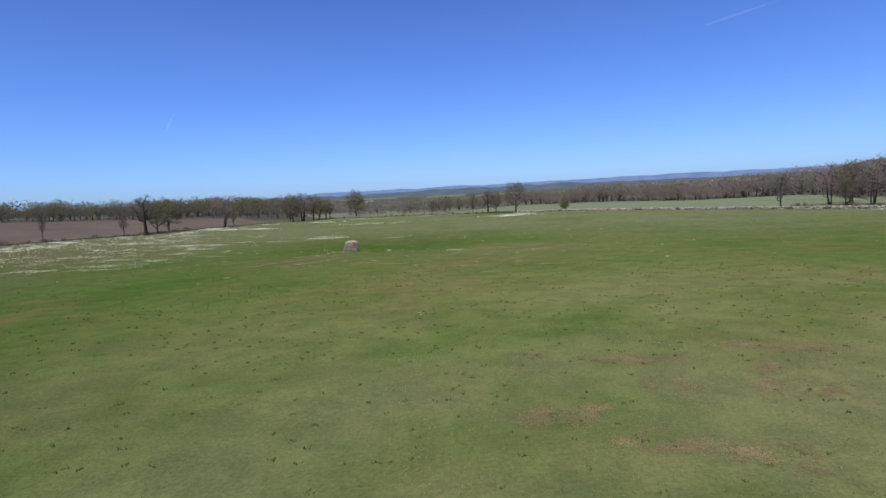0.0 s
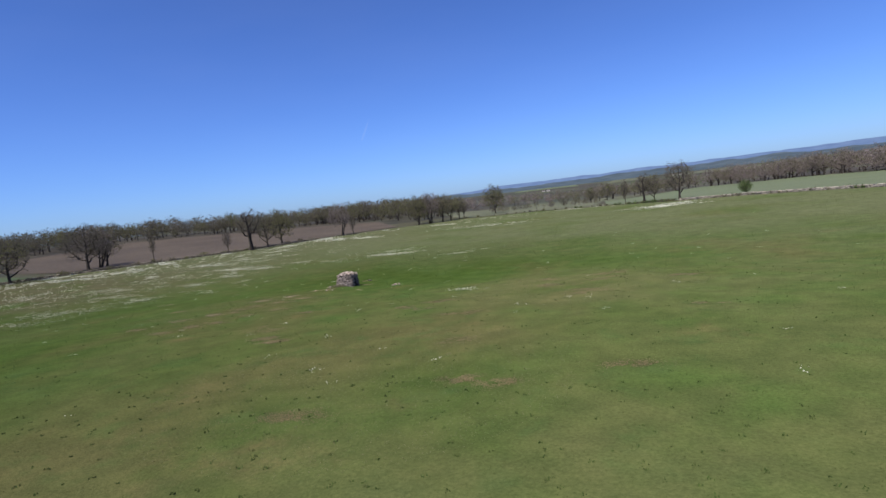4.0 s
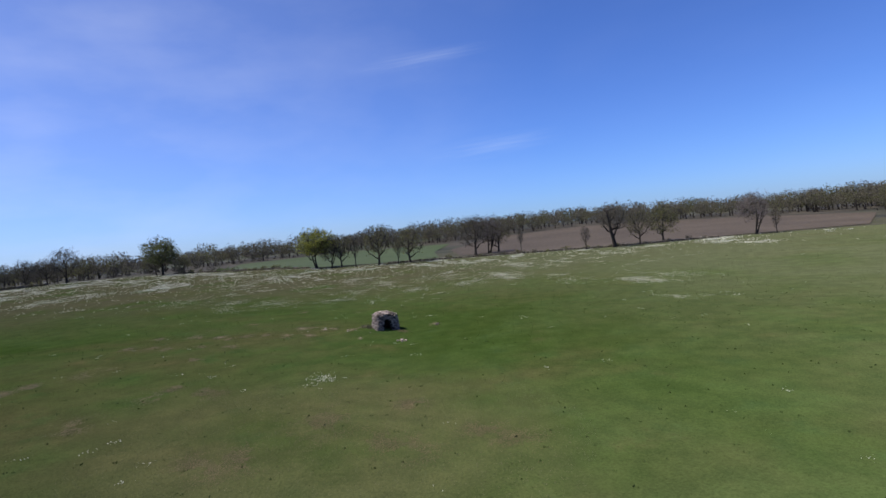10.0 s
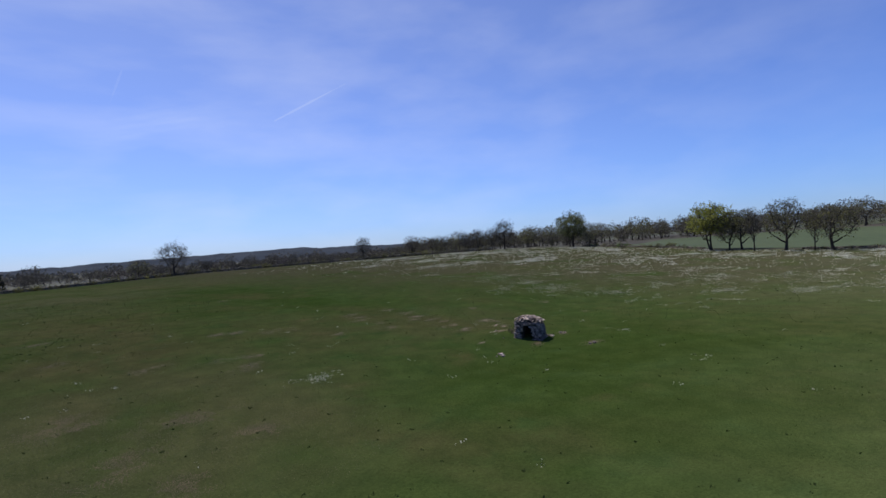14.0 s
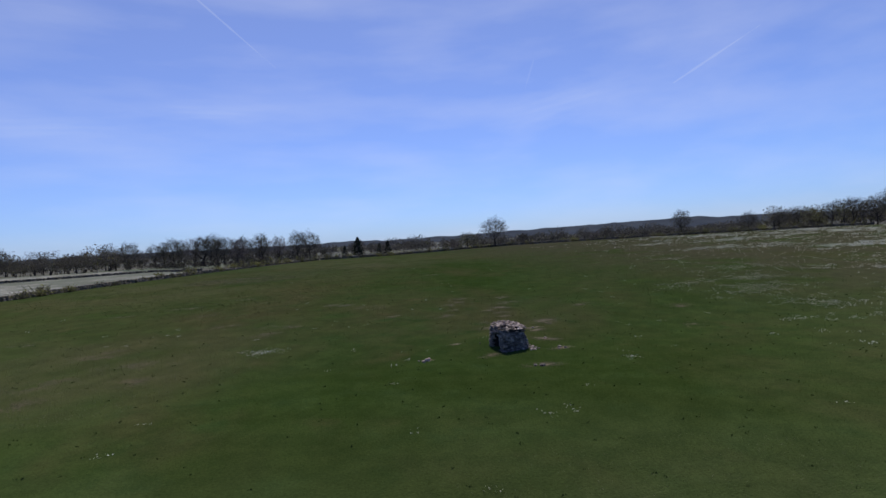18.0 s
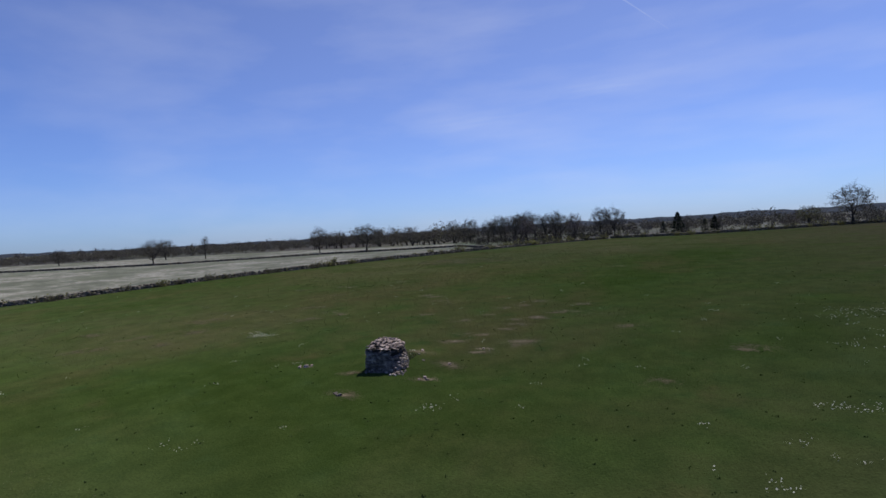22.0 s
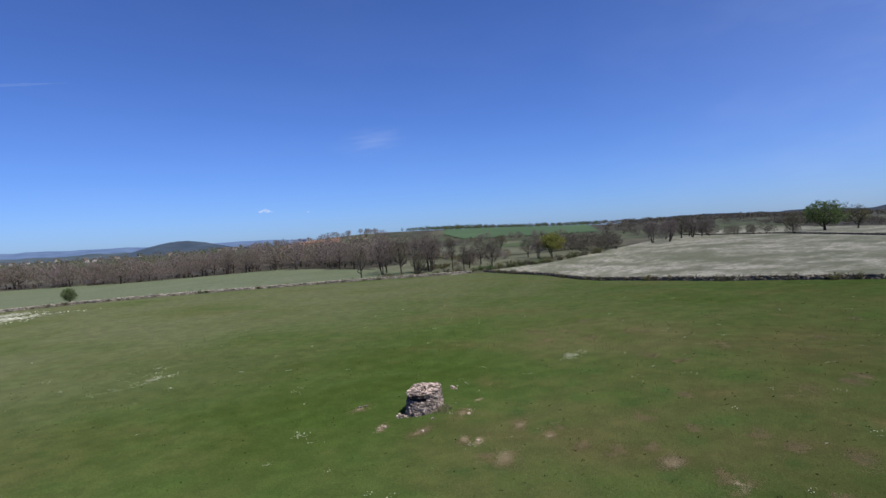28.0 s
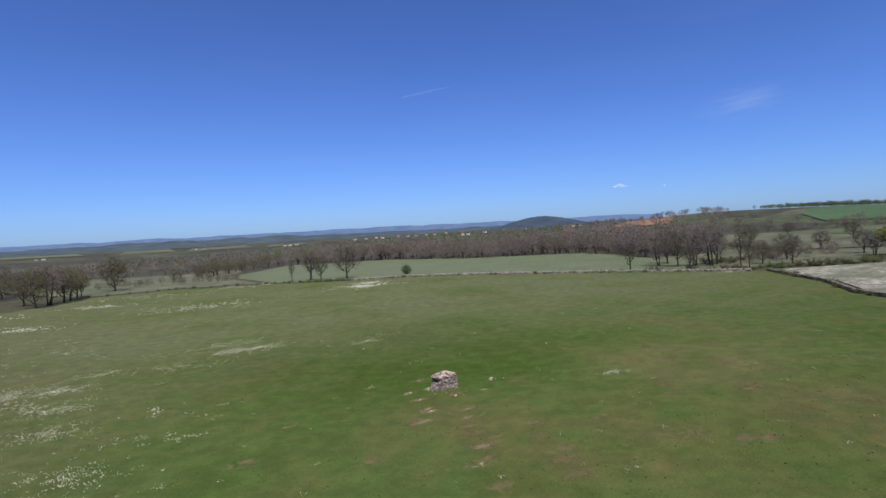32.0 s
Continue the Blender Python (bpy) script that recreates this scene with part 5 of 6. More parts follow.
def build_hut():
    hut = holder("stone_hut", HUT_X, HUT_Y, 0.0, "small dry-stone shepherd's hut with slab roof standing alone in the meadow", "hut", turn=HUT_TURN)
    rnd = random.Random(77)
    # packed core of the wall, open at the doorway
    verts, faces, n_p, levels = [], [], 96, [-0.15, 0.4, 0.7, 0.88, 1.0, 1.1, DOOR_HIGH, WALL_TOP]
    for z in levels:
        for j in range(n_p):
            phi = 2 * math.pi * j / n_p
            r = face_radius(phi, z)
            for q in (r - 0.13, r - 0.50):
                verts.append((q * math.cos(phi), q * math.sin(phi), min(z, wall_top(phi) - 0.04) if z == WALL_TOP else z))
    for i in range(len(levels) - 1):
        for j in range(n_p):
            k = (j + 1) % n_p
            mid = 2 * math.pi * (j + 0.5) / n_p
            zm = (levels[i] + levels[i + 1]) / 2
            if in_doorway(mid, zm):
                continue
            a, b_, c, d = (i * n_p + j) * 2, (i * n_p + k) * 2, ((i + 1) * n_p + k) * 2, ((i + 1) * n_p + j) * 2
            faces += [(a, b_, c, d), (a + 1, d + 1, c + 1, b_ + 1)]
            if i == len(levels) - 2:
                faces.append((d, c, c + 1, d + 1))
            if i and in_doorway(mid, (levels[i - 1] + levels[i]) / 2):
                faces.append((a, a + 1, b_ + 1, b_))
            if in_doorway(2 * math.pi * (j + 1.5) / n_p, zm):
                faces.append((b_, b_ + 1, c + 1, c))
            if in_doorway(2 * math.pi * (j - 0.5) / n_p, zm):
                faces.append((a, d, d + 1, a + 1))
    under(mesh_object("wall_core", verts, faces, M_CORE), hut, "dark packed rubble inside the wall")
    # coursed face stones
    z, course = -0.05, 0
    while z < WALL_TOP + 0.1:
        high = rnd.uniform(0.075, 0.125)
        phi = rnd.uniform(0, 0.4)
        end = phi + 2 * math.pi
        while phi < end - 0.03:
            r = face_radius(phi, z)
            ln = rnd.choice((0.12, 0.16, 0.2, 0.26, 0.33)) * rnd.uniform(0.85, 1.15)
            step = ln / r
            mid = phi + step / 2
            phi += step
            hollow = math.cos(mid - radians(165)) > 0.72 and 1.0 < z + high / 2 < 1.17      # stones have dropped out under the eaves
            if hollow or in_doorway(mid, z + high * 0.4) or z + high * 0.6 > wall_top(mid):
                continue
            rm = face_radius(mid, z + high / 2)
            e = 0.02
            p0, p1 = ((hut_radius(mid + d) * math.cos(mid + d), hut_radius(mid + d) * math.sin(mid + d)) for d in (-e, e))
            along_wall = math.degrees(math.atan2(p1[1] - p0[1], p1[0] - p0[0]))
            ob = under(new("stone", rnd.choice(STONES)), hut)
            deep = rnd.uniform(0.18, 0.28)
            q = rm - 0.5 * deep + rnd.uniform(-0.05, 0.05)
            ob.matrix_local = pose(q * math.cos(mid), q * math.sin(mid), z + high / 2 + rnd.gauss(0, 0.016), rnd.gauss(0, 5), rnd.gauss(0, 7), along_wall + rnd.gauss(0, 7)) @ Matrix.Diagonal((ln * 1.03, deep, high * rnd.uniform(0.85, 1.25), 1))
        z += high
    # lintel and jambs
    ob = under(new("lintel", STONES[3]), hut, "long flat lintel stone over the doorway")
    ob.matrix_local = pose(0.92, -0.02, DOOR_HIGH + 0.05, 4, 0, 2) @ Matrix.Diagonal((0.34, 0.66, 0.12, 1))
    # roof: low corbelled dome of slabs
    verts, faces, rings = [(0, 0, WALL_TOP + 0.27)], [], 6
    for i in range(1, rings + 1):
        s = i / rings
        for j in range(32):
            phi = 2 * math.pi * j / 32
            r = (hut_radius(phi) - 0.06) * s
            verts.append((r * math.cos(phi), r * math.sin(phi), wall_top(phi) * s + WALL_TOP * (1 - s) - 0.08 + 0.33 * (1 - s ** 2.0)))
    for j in range(32):
        faces.append((0, 1 + j, 1 + (j + 1) % 32))
        for i in range(rings - 1):
            a, c = 1 + i * 32, 1 + (i + 1) * 32
            faces.append((a + j, c + j, c + (j + 1) % 32, a + (j + 1) % 32))
    under(mesh_object("roof_core", verts, faces, M_CORE), hut, "dark rubble packing under the roof slabs")
    for s, count, size in ((0.90, 27, 0.29), (0.80, 25, 0.29), (0.69, 22, 0.29), (0.57, 18, 0.29), (0.44, 13, 0.29), (0.30, 9, 0.29), (0.12, 4, 0.29)):
        for k in range(count):
            phi = 2 * math.pi * (k + rnd.uniform(-0.25, 0.25)) / count
            r = hut_radius(phi) * s * rnd.uniform(0.95, 1.05)
            zz = 0.04 + wall_top(phi) * min(s, 1) + WALL_TOP * (1 - min(s, 1)) + 0.34 * (1 - min(s, 1) ** 2.0) + rnd.uniform(-0.02, 0.045)
            ob = under(new("roof_slab", rnd.choice(SLABS)), hut)
            w = size * rnd.uniform(0.75, 1.25)
            tilt = rnd.gauss(0, 15)
            ob.matrix_local = pose(r * math.cos(phi), r * math.sin(phi), zz, rnd.gauss(0, 10), 9 * s + tilt, math.degrees(phi)) @ pose(0, 0, 0, 0, 0, rnd.uniform(0, 360)) @ Matrix.Diagonal((w, w * rnd.uniform(0.5, 1.0), rnd.uniform(0.024, 0.045), 1))
    return hut


build_hut()

# fallen stones round the hut
rf = random.Random(99)
for x, y, s in ((0.72, 0.86, 0.40), (0.58, 0.62, 0.34), (0.52, 0.98, 0.30), (0.80, 1.12, 0.36), (0.40, 0.78, 0.24), (0.66, 1.22, 0.28), (0.30, 1.02, 0.22), (0.95, 1.22, 0.30), (0.44, 0.45, 0.26), (0.55, 0.25, 0.22),
                (-1.1, 1.1, 0.44), (-1.35, 1.35, 0.34), (-0.9, 1.4, 0.22), (1.9, 4.7, 0.46), (2.25, 4.5, 0.32), (7.4, 0.3, 0.55), (7.7, 0.55, 0.42), (7.2, 0.0, 0.34), (7.9, 0.2, 0.24),
                (1.2, -3.3, 0.34), (-1.4, -1.5, 0.36), (-2.2, -5.1, 0.32), (0.9, -2.2, 0.24), (3.3, -1.6, 0.2), (0.2, -1.4, 0.26)):
    ob = new("loose_stone", rf.choice(SLABS + STONES))
    ob.matrix_world = pose(x, y, z_at(x, y) + s * 0.10, rf.gauss(0, 8), rf.gauss(0, 8), rf.uniform(0, 360)) @ Matrix.Diagonal((s * 0.6, s * 0.48, s * 0.25, 1))
    tagged(ob, "pale fallen limestone lying in the grass near the hut", "stone", "loose stones round the hut")


# ---- ground cover ----
rg = random.Random(21)
soil = []
worn_a = ((16.9, -15.2, 1.6), (20.7, -17.7, 1.4), (28.1, -9.7, 1.2), (24.3, -2.6, 1.3), (35.2, -4.5, 1.2), (22.9, -25.3, 0.9), (11.2, -24.8, 0.9), (35.6, -17.7, 0.9), (-4.1, -7.1, 1.3), (-2.2, -5.1, 0.9), (-17.2, -7, 1.1), (1.3, -2.9, 0.9),
         (-1.2, 1.3, 0.7), (1.8, 4.5, 0.8), (-13, -0.6, 0.9), (-3.4, -14.4, 1.2), (-4.9, -16.8, 1.3), (-1.4, -1.4, 0.9), (-2.1, -4.3, 0.8), (0.5, -6.6, 1), (0.6, -8.7, 0.9), (-1, -8.6, 0.7), (-1.9, -10.4, 0.8), (-2.6, -12, 0.9),
         (2.6, -13, 1), (14.9, -14.5, 1), (-6, -20.1, 1), (0.4, -17.9, 1), (-2, -21.3, 1.1), (10, -23.8, 1.1))
worn_b = ((-16.8, -6.4, 0.8), (-10.4, -12, 1), (-7.6, -16, 0.9), (3.6, 1.2, 0.6), (-3.7, -6.1, 0.9), (-4.2, -16.2, 0.9), (-1.1, -19.3, 1.1), (7.4, -20.9, 2), (6.6, -15, 0.9), (-1.6, -13.5, 0.7), (1, -15.2, 0.7), (25, -6.8, 2.2),
         (29, -4.2, 2), (29.4, -0.2, 1.8), (17.1, -12.5, 1.6), (28.4, -11.2, 1.6), (31.7, -29.6, 1))
worn_south = ((-5.9, -48.6, 1), (22.3, -62.1, 1.2), (23.9, -62.6, 0.9), (23.6, -65, 1), (20, -61.3, 0.7), (19.4, -67, 1), (20.6, -66.9, 1.1), (21.1, -68.7, 0.7), (22, -69, 0.8), (23.1, -69.5, 0.7), (24.2, -69.8, 1.1), (27.2, -63.9, 0.9),
         (27.4, -66.1, 1.1), (27.4, -61.2, 1), (29.4, -62, 0.9), (21.5, -67.8, 0.6), (26.3, -65.4, 0.8), (26.7, -31.8, 1), (25.3, -31.5, 0.9), (20.5, -35.8, 1.2))
for x, y, r in worn_a + worn_b + worn_south:
    soil.append((x, y, r * 1.25, r * 0.7, rg.uniform(-0.3, 0.5), int(2500 * r)))
pale = [(x, y, r, r * 0.45, rg.uniform(-0.3, 0.5), int(2600 * r)) for x, y, r in ((-1.2, 1.3, 0.5), (1.8, 4.6, 0.5), (-4.1, -7.1, 0.9), (-2.2, -5.1, 0.6), (1.3, -2.9, 0.5), (-3.4, -14.4, 0.9), (-1.4, -1.4, 0.6), (0.5, -6.6, 0.6), (-2.1, -4.3, 0.5), (-1.0, -8.6, 0.5), (7.5, 0.3, 0.5), (-4.9, -16.8, 0.8), (4.6, -2.6, 0.5))]

def value_noise(x, y, scale, seed):
    """Smooth noise from 0 to 1 on a lattice, three octaves."""
    table = np.random.RandomState(seed).rand(64, 64)
    total, size, amp = 0.0, scale, 0.5
    for _ in range(3):
        u, v = np.asarray(x) / size + 17.3, np.asarray(y) / size + 5.1
        i, j = np.floor(u).astype(int), np.floor(v).astype(int)
        f, g = u - i, v - j
        f, g = f * f * (3 - 2 * f), g * g * (3 - 2 * g)
        c = [[table[(i + p) % 64, (j + q) % 64] for q in (0, 1)] for p in (0, 1)]
        total = total + amp * (c[0][0] * (1 - f) * (1 - g) + c[1][0] * f * (1 - g) + c[0][1] * (1 - f) * g + c[1][1] * f * g)
        size, amp = size / 2.3, amp * 0.55
    return total / 0.93


def petals(name, label, x, y, mat, seed, size, up):
    """Flower heads: one small tilted triangle each, at the places given."""
    rs = np.random.RandomState(seed)
    n = len(x)
    z = land(x, y) + rs.uniform(0.4, 1.1, n) * up
    a, corners = rs.uniform(0, 2 * math.pi, n), []
    for k in range(3):
        r = size * rs.uniform(0.6, 1.35, n)
        t = a + k * 2.1 + rs.uniform(-0.3, 0.3, n)
        corners.append(np.stack([x + r * np.cos(t), y + r * np.sin(t), z + rs.uniform(-1.0, 1.0, n) * size], 1))
    v = np.stack(corners, 1).reshape(-1, 3)
    return tagged(new(name, tri_mesh(name, v, np.arange(len(v)).reshape(-1, 3), mat)), label, name.replace("_", " "), kind="stuff")


rs_f = np.random.RandomState(62)
near_x, near_y, far_x, far_y = [], [], [], []
for x, y, rx, ry, k in ((17.5, -6.5, 1.5, 0.9, 60), (-10.2, 35.4, 5, 2.2, 620), (-37, 27, 6, 3, 620), (-43.6, 7.1, 6, 3, 330), (-28.9, -10.5, 6, 4, 300), (-41.5, -23.5, 7, 4, 330), (-77.8, -35.3, 12, 4, 500), (-76, -11.6, 10, 5, 420),
                        (-69, -46, 10, 5, 420), (-56.6, 59.9, 9, 5, 420), (-51, 89, 10, 5, 420), (7.5, 31.7, 3, 2, 60), (-30.4, 26, 3, 2, 260), (-26.9, 32.2, 3, 2, 160), (-44.9, 86.8, 8, 4, 320), (-31.8, 126.9, 10, 6, 330),
                        (-29.9, 18, 3, 2.5, 220), (-29.5, 9.8, 3, 2.5, 200), (-27.2, -2.3, 3, 3, 200), (38, 114, 9, 7, 1500), (43, 124, 5, 4, 420), (-61, -51, 9, 4, 560), (-34.5, -16.2, 4, 2.5, 200), (-3.6, 5.2, 0.6, 0.4, 36), (4.7, 11.7, 0.8, 0.5, 40),
                        (-81, -66, 12, 5, 520), (-63, -73, 8, 4, 300), (-27, -16, 5, 3, 160), (-47.5, -3.8, 9, 5, 380), (-53.4, 36.6, 8, 4, 420), (-43, 17, 7, 4, 330), (-63, -18, 9, 5, 380), (-18.3, 29.7, 5, 3, 160), (-54, 3.5, 8, 4, 330),
                        (-44.6, 37, 8, 4, 420), (-13, 41, 8, 3, 330), (-10, 102, 16, 8, 420), (-37, 1.7, 6, 4, 260), (-70, 30, 10, 8, 420), (-88, 8, 8, 8, 420), (-62, 75, 6, 8, 330), (-110, -50, 14, 10, 600), (-120, -75, 14, 8, 500), (-95, -90, 12, 6, 420),
                        (1.4, 28.4, 2, 1.2, 46), (5.3, 27.9, 1.5, 1, 36), (118, 46, 5, 2, 360), (12, 160, 16, 8, 330), (-20, 150, 18, 10, 330), (-95, -20, 10, 14, 500), (-62, 96, 4, 8, 300), (-130, -40, 10, 10, 400)):
    near = math.hypot(x + 5, y) < 48
    g = rs_f.normal(0, 0.5, (int(k * (6.0 if near else 4.0)), 2)) * (rx, ry)
    fx, fy = x + g[:, 0], y + g[:, 1]
    clump = 0.7 * value_noise(fx, fy * 1.2, 1.8 if near else 3.0, 9) + 0.3 * value_noise(fx, fy, 0.6, 10)
    ok = rs_f.rand(len(fx)) < np.clip((clump - 0.42) / 0.14, 0, 1)
    fx, fy = fx[ok][::4], fy[ok][::4]
    (near_x if near else far_x).append(np.repeat(fx, 4) + rs_f.normal(0, 0.15, len(fx) * 4))
    (near_y if near else far_y).append(np.repeat(fy, 4) + rs_f.normal(0, 0.15, len(fx) * 4))
# the flowering western side of the meadow
fx, fy = rs_f.uniform(-155, -15, 520000), rs_f.uniform(-112, 140, 520000)
depth = np.clip((-fx - 15 - 0.30 * np.abs(fy - 12)) / 50, 0, 1)
clump = 0.40 * value_noise(fx, fy * 1.25, 10.0, 5) + 0.45 * value_noise(fx, fy * 1.3, 2.6, 6) + 0.15 * value_noise(fx, fy, 0.7, 7)
chance = np.clip((clump - 0.645 + 0.055 * depth) / 0.07, 0, 1) * (0.5 + 0.4 * depth) + 0.020 * depth
ok = (rs_f.rand(len(fx)) < chance) & (depth > 0) & (np.hypot(fx, fy) < np.interp(np.arctan2(fy, fx), EDGE_T, EDGE_R) - 1)
tuft = rs_f.randint(1, 7, int(ok.sum()))          # heads to a tuft
far_x.append(np.repeat(fx[ok], tuft))
far_y.append(np.repeat(fy[ok], tuft))
petals("white_flowers", "drifts of small white spring flowers in the grass", np.concatenate(near_x), np.concatenate(near_y), M_FLOWER, 62, 0.028, 0.08)
far_x, far_y = np.concatenate(far_x), np.concatenate(far_y)
far_x, far_y = far_x + rs_f.normal(0, 0.12, len(far_x)), far_y + rs_f.normal(0, 0.12, len(far_y))
heads = 0.030 + 0.040 * np.clip((-far_x - 34) / 40, 0, 1) + 0.04 * np.clip((far_y - 60) / 40, 0, 1)
petals("white_flowers", "broad white drifts of spring flowers over the western meadow", far_x, far_y, M_FLOWER, 65, heads, 0.12)
g = np.repeat(rs_f.normal(0, 1, (170, 2)) * (28, 26) + (-2, -5), rs_f.randint(2, 12, 170), axis=0)
g = g + rs_f.normal(0, 0.16, g.shape)
petals("white_flowers", "single tufts of white flowers dotted through the grass", g[:, 0], g[:, 1], M_FLOWER, 63, 0.028, 0.07)


def thatch(name, label, centres, mat, seed, size):
    """Worn patches: countless tiny flat scraps of dead grass and soil round the centres."""
    rs = np.random.RandomState(seed)
    P = []
    for x, y, rx, ry, turn, count in centres:
        g = rs.normal(0, 0.5, (count, 2)) * (rx, ry)
        lump = value_noise(x * 3 + g[:, 0], y * 3 + g[:, 1], 0.75, seed) + rs.normal(0, 0.07, count) - 0.10 * np.hypot(g[:, 0] / rx, g[:, 1] / ry)
        g = g[lump > 0.42]
        c, s = math.cos(turn), math.sin(turn)
        P.append(np.stack([x + g[:, 0] * c - g[:, 1] * s, y + g[:, 0] * s + g[:, 1] * c], 1))
    p = np.concatenate(P)
    z = land(p[:, 0], p[:, 1]) + rs.uniform(0.004, 0.011, len(p))
    a = rs.uniform(0, 2 * math.pi, len(p))
    corners = []
    for k in range(3):
        r = size * rs.uniform(0.6, 1.5, len(p))
        t = a + k * 2.1 + rs.uniform(-0.4, 0.4, len(p))
        corners.append(np.stack([p[:, 0] + r * np.cos(t), p[:, 1] + r * np.sin(t), z + rs.uniform(0, 0.005, len(p))], 1))
    v = np.stack(corners, 1).reshape(-1, 3)
    return tagged(new(name, tri_mesh(name, v, np.arange(len(v)).reshape(-1, 3), mat)), label, name.replace("_", " "), kind="stuff")


def blades(name, label, count, mat, seed, cx, cy, reach, tall, wide, bunch):
    """Upright grass blades in bunches, as slim triangles."""
    rs = np.random.RandomState(seed)
    r, a = reach * np.sqrt(rs.rand(count)), rs.uniform(0, 2 * math.pi, count)
    bx, by = cx + r * np.cos(a), cy + r * np.sin(a)
    x = np.repeat(bx, bunch) + rs.normal(0, wide * 1.6, count * bunch)
    y = np.repeat(by, bunch) + rs.normal(0, wide * 1.6, count * bunch)
    z = land(x, y)
    t = rs.uniform(0, math.pi, len(x))
    hgt = tall * rs.uniform(0.5, 1.3, len(x))
    lx, ly = rs.normal(0, 0.35, len(x)) * hgt, rs.normal(0, 0.35, len(x)) * hgt
    w = wide * rs.uniform(0.5, 1.2, len(x))
    p0 = np.stack([x - w * np.cos(t), y - w * np.sin(t), z - 0.01], 1)
    p1 = np.stack([x + w * np.cos(t), y + w * np.sin(t), z - 0.01], 1)
    p2 = np.stack([x + lx, y + ly, z + hgt], 1)
    v = np.stack([p0, p1, p2], 1).reshape(-1, 3)
    me = tri_mesh(name, v, np.arange(len(v)).reshape(-1, 3), mat)
    return tagged(new(name, me), label, "grass", kind="stuff")


def turf(name, label, count, mat, seed, cx, cy, r0, r1, tall, wide):
    """The nap of the meadow: short upright tufts, thinner outwards, within the field's edge."""
    rs = np.random.RandomState(seed)
    a = rs.uniform(-math.pi, math.pi, count)
    r = np.sqrt(rs.uniform(r0 * r0, r1 * r1, count))
    x, y = cx + r * np.cos(a), cy + r * np.sin(a)
    keep = np.hypot(x, y) < np.interp(np.arctan2(y, x), EDGE_T, EDGE_R) - 1
    x, y = x[keep], y[keep]
    z = land(x, y)
    t, hgt, w = rs.uniform(0, math.pi, len(x)), tall * rs.uniform(0.4, 1.25, len(x)), wide * rs.uniform(0.6, 1.3, len(x))
    lx, ly = rs.normal(0, 1.3, len(x)) * hgt, rs.normal(0, 1.3, len(x)) * hgt
    p0 = np.stack([x - w * np.cos(t), y - w * np.sin(t), z - 0.01], 1)
    p1 = np.stack([x + w * np.cos(t), y + w * np.sin(t), z - 0.01], 1)
    p2 = np.stack([x + lx, y + ly, z + hgt], 1)
    v = np.stack([p0, p1, p2], 1).reshape(-1, 3)
    me = tri_mesh(name, v, np.arange(len(v)).reshape(-1, 3), mat)
    return tagged(new(name, me), label, "grass", kind="stuff")


thatch("bare_soil", "worn patches of brown soil and dry grass in the meadow", soil, M_SOIL, 61, 0.021)
thatch("dry_soil", "pale patches of dry soil and small stones near the hut", pale, M_SOIL_PALE, 64, 0.016)
turf("meadow_turf", "short green meadow grass standing in small tufts", 340000, M_TURF, 71, 8, -15, 0, 80, 0.028, 0.017)
turf("meadow_turf", "meadow grass towards the field edges", 80000, M_TURF, 74, 8, -15, 80, 190, 0.06, 0.06)
for x, y, reach, count in ((23, -65, 9, 26000), (27, -6, 10, 20000), (21, -31, 9, 12000), (-3, -12, 9, 12000), (6, 27, 12, 9000)):
    turf("straw", "scattered pale dead grass stalks in the worn turf", count, M_STRAW, int(80 + x), x, y, 0, reach, 0.035, 0.010)
blades("weed_clumps", "dark green weeds standing in the meadow", 300, M_WEED, 72, 8, -18, 75, 0.07, 0.028, 5)
blades("weed_clumps", "small tussocks of coarse green grass in the worn turf", 1500, M_BLADE, 76, 22, -60, 30, 0.06, 0.03, 8)
blades("weed_clumps", "small tussocks of coarse green grass in the meadow", 1600, M_BLADE, 77, 6, -2, 48, 0.06, 0.03, 6)
blades("dry_grass", "tall pale dry grass at the foot of the hut", 60, M_STRAW, 73, 1.5, -1.45, 0.7, 0.30, 0.012, 7)


# ---- village and farms ----
def house(x, y, wide, deep, high, turn, tint):
    z = z_at(x, y)
    e = holder("house", x, y, z, "small pale plastered house with brown tiled roof in the far village", "house", "village houses")
    e.matrix_world = pose(x, y, z, 0, 0, turn)
    w, d = wide / 2, deep / 2
    bm = bmesh.new()
    bmesh.ops.create_cube(bm, size=1.0, matrix=Matrix.Translation((0, 0, high / 2 - 1)) @ Matrix.Diagonal((wide, deep, high + 2, 1)))
    me = bpy.data.meshes.new("wall")
    bm.to_mesh(me)
    bm.free()
    me.materials.append(M_PLASTER)
    under(new("wall", me), e)
    up = deep * 0.32
    v = [(-w - 0.4, -d - 0.4, high - 0.1), (w + 0.4, -d - 0.4, high - 0.1), (w + 0.4, d + 0.4, high - 0.1), (-w - 0.4, d + 0.4, high - 0.1), (-w - 0.4, 0, high + up), (w + 0.4, 0, high + up)]
    under(mesh_object("roof", v, [(0, 1, 5, 4), (2, 3, 4, 5), (0, 4, 3), (1, 2, 5), (3, 2, 1, 0)], M_ROOFTILE), e)


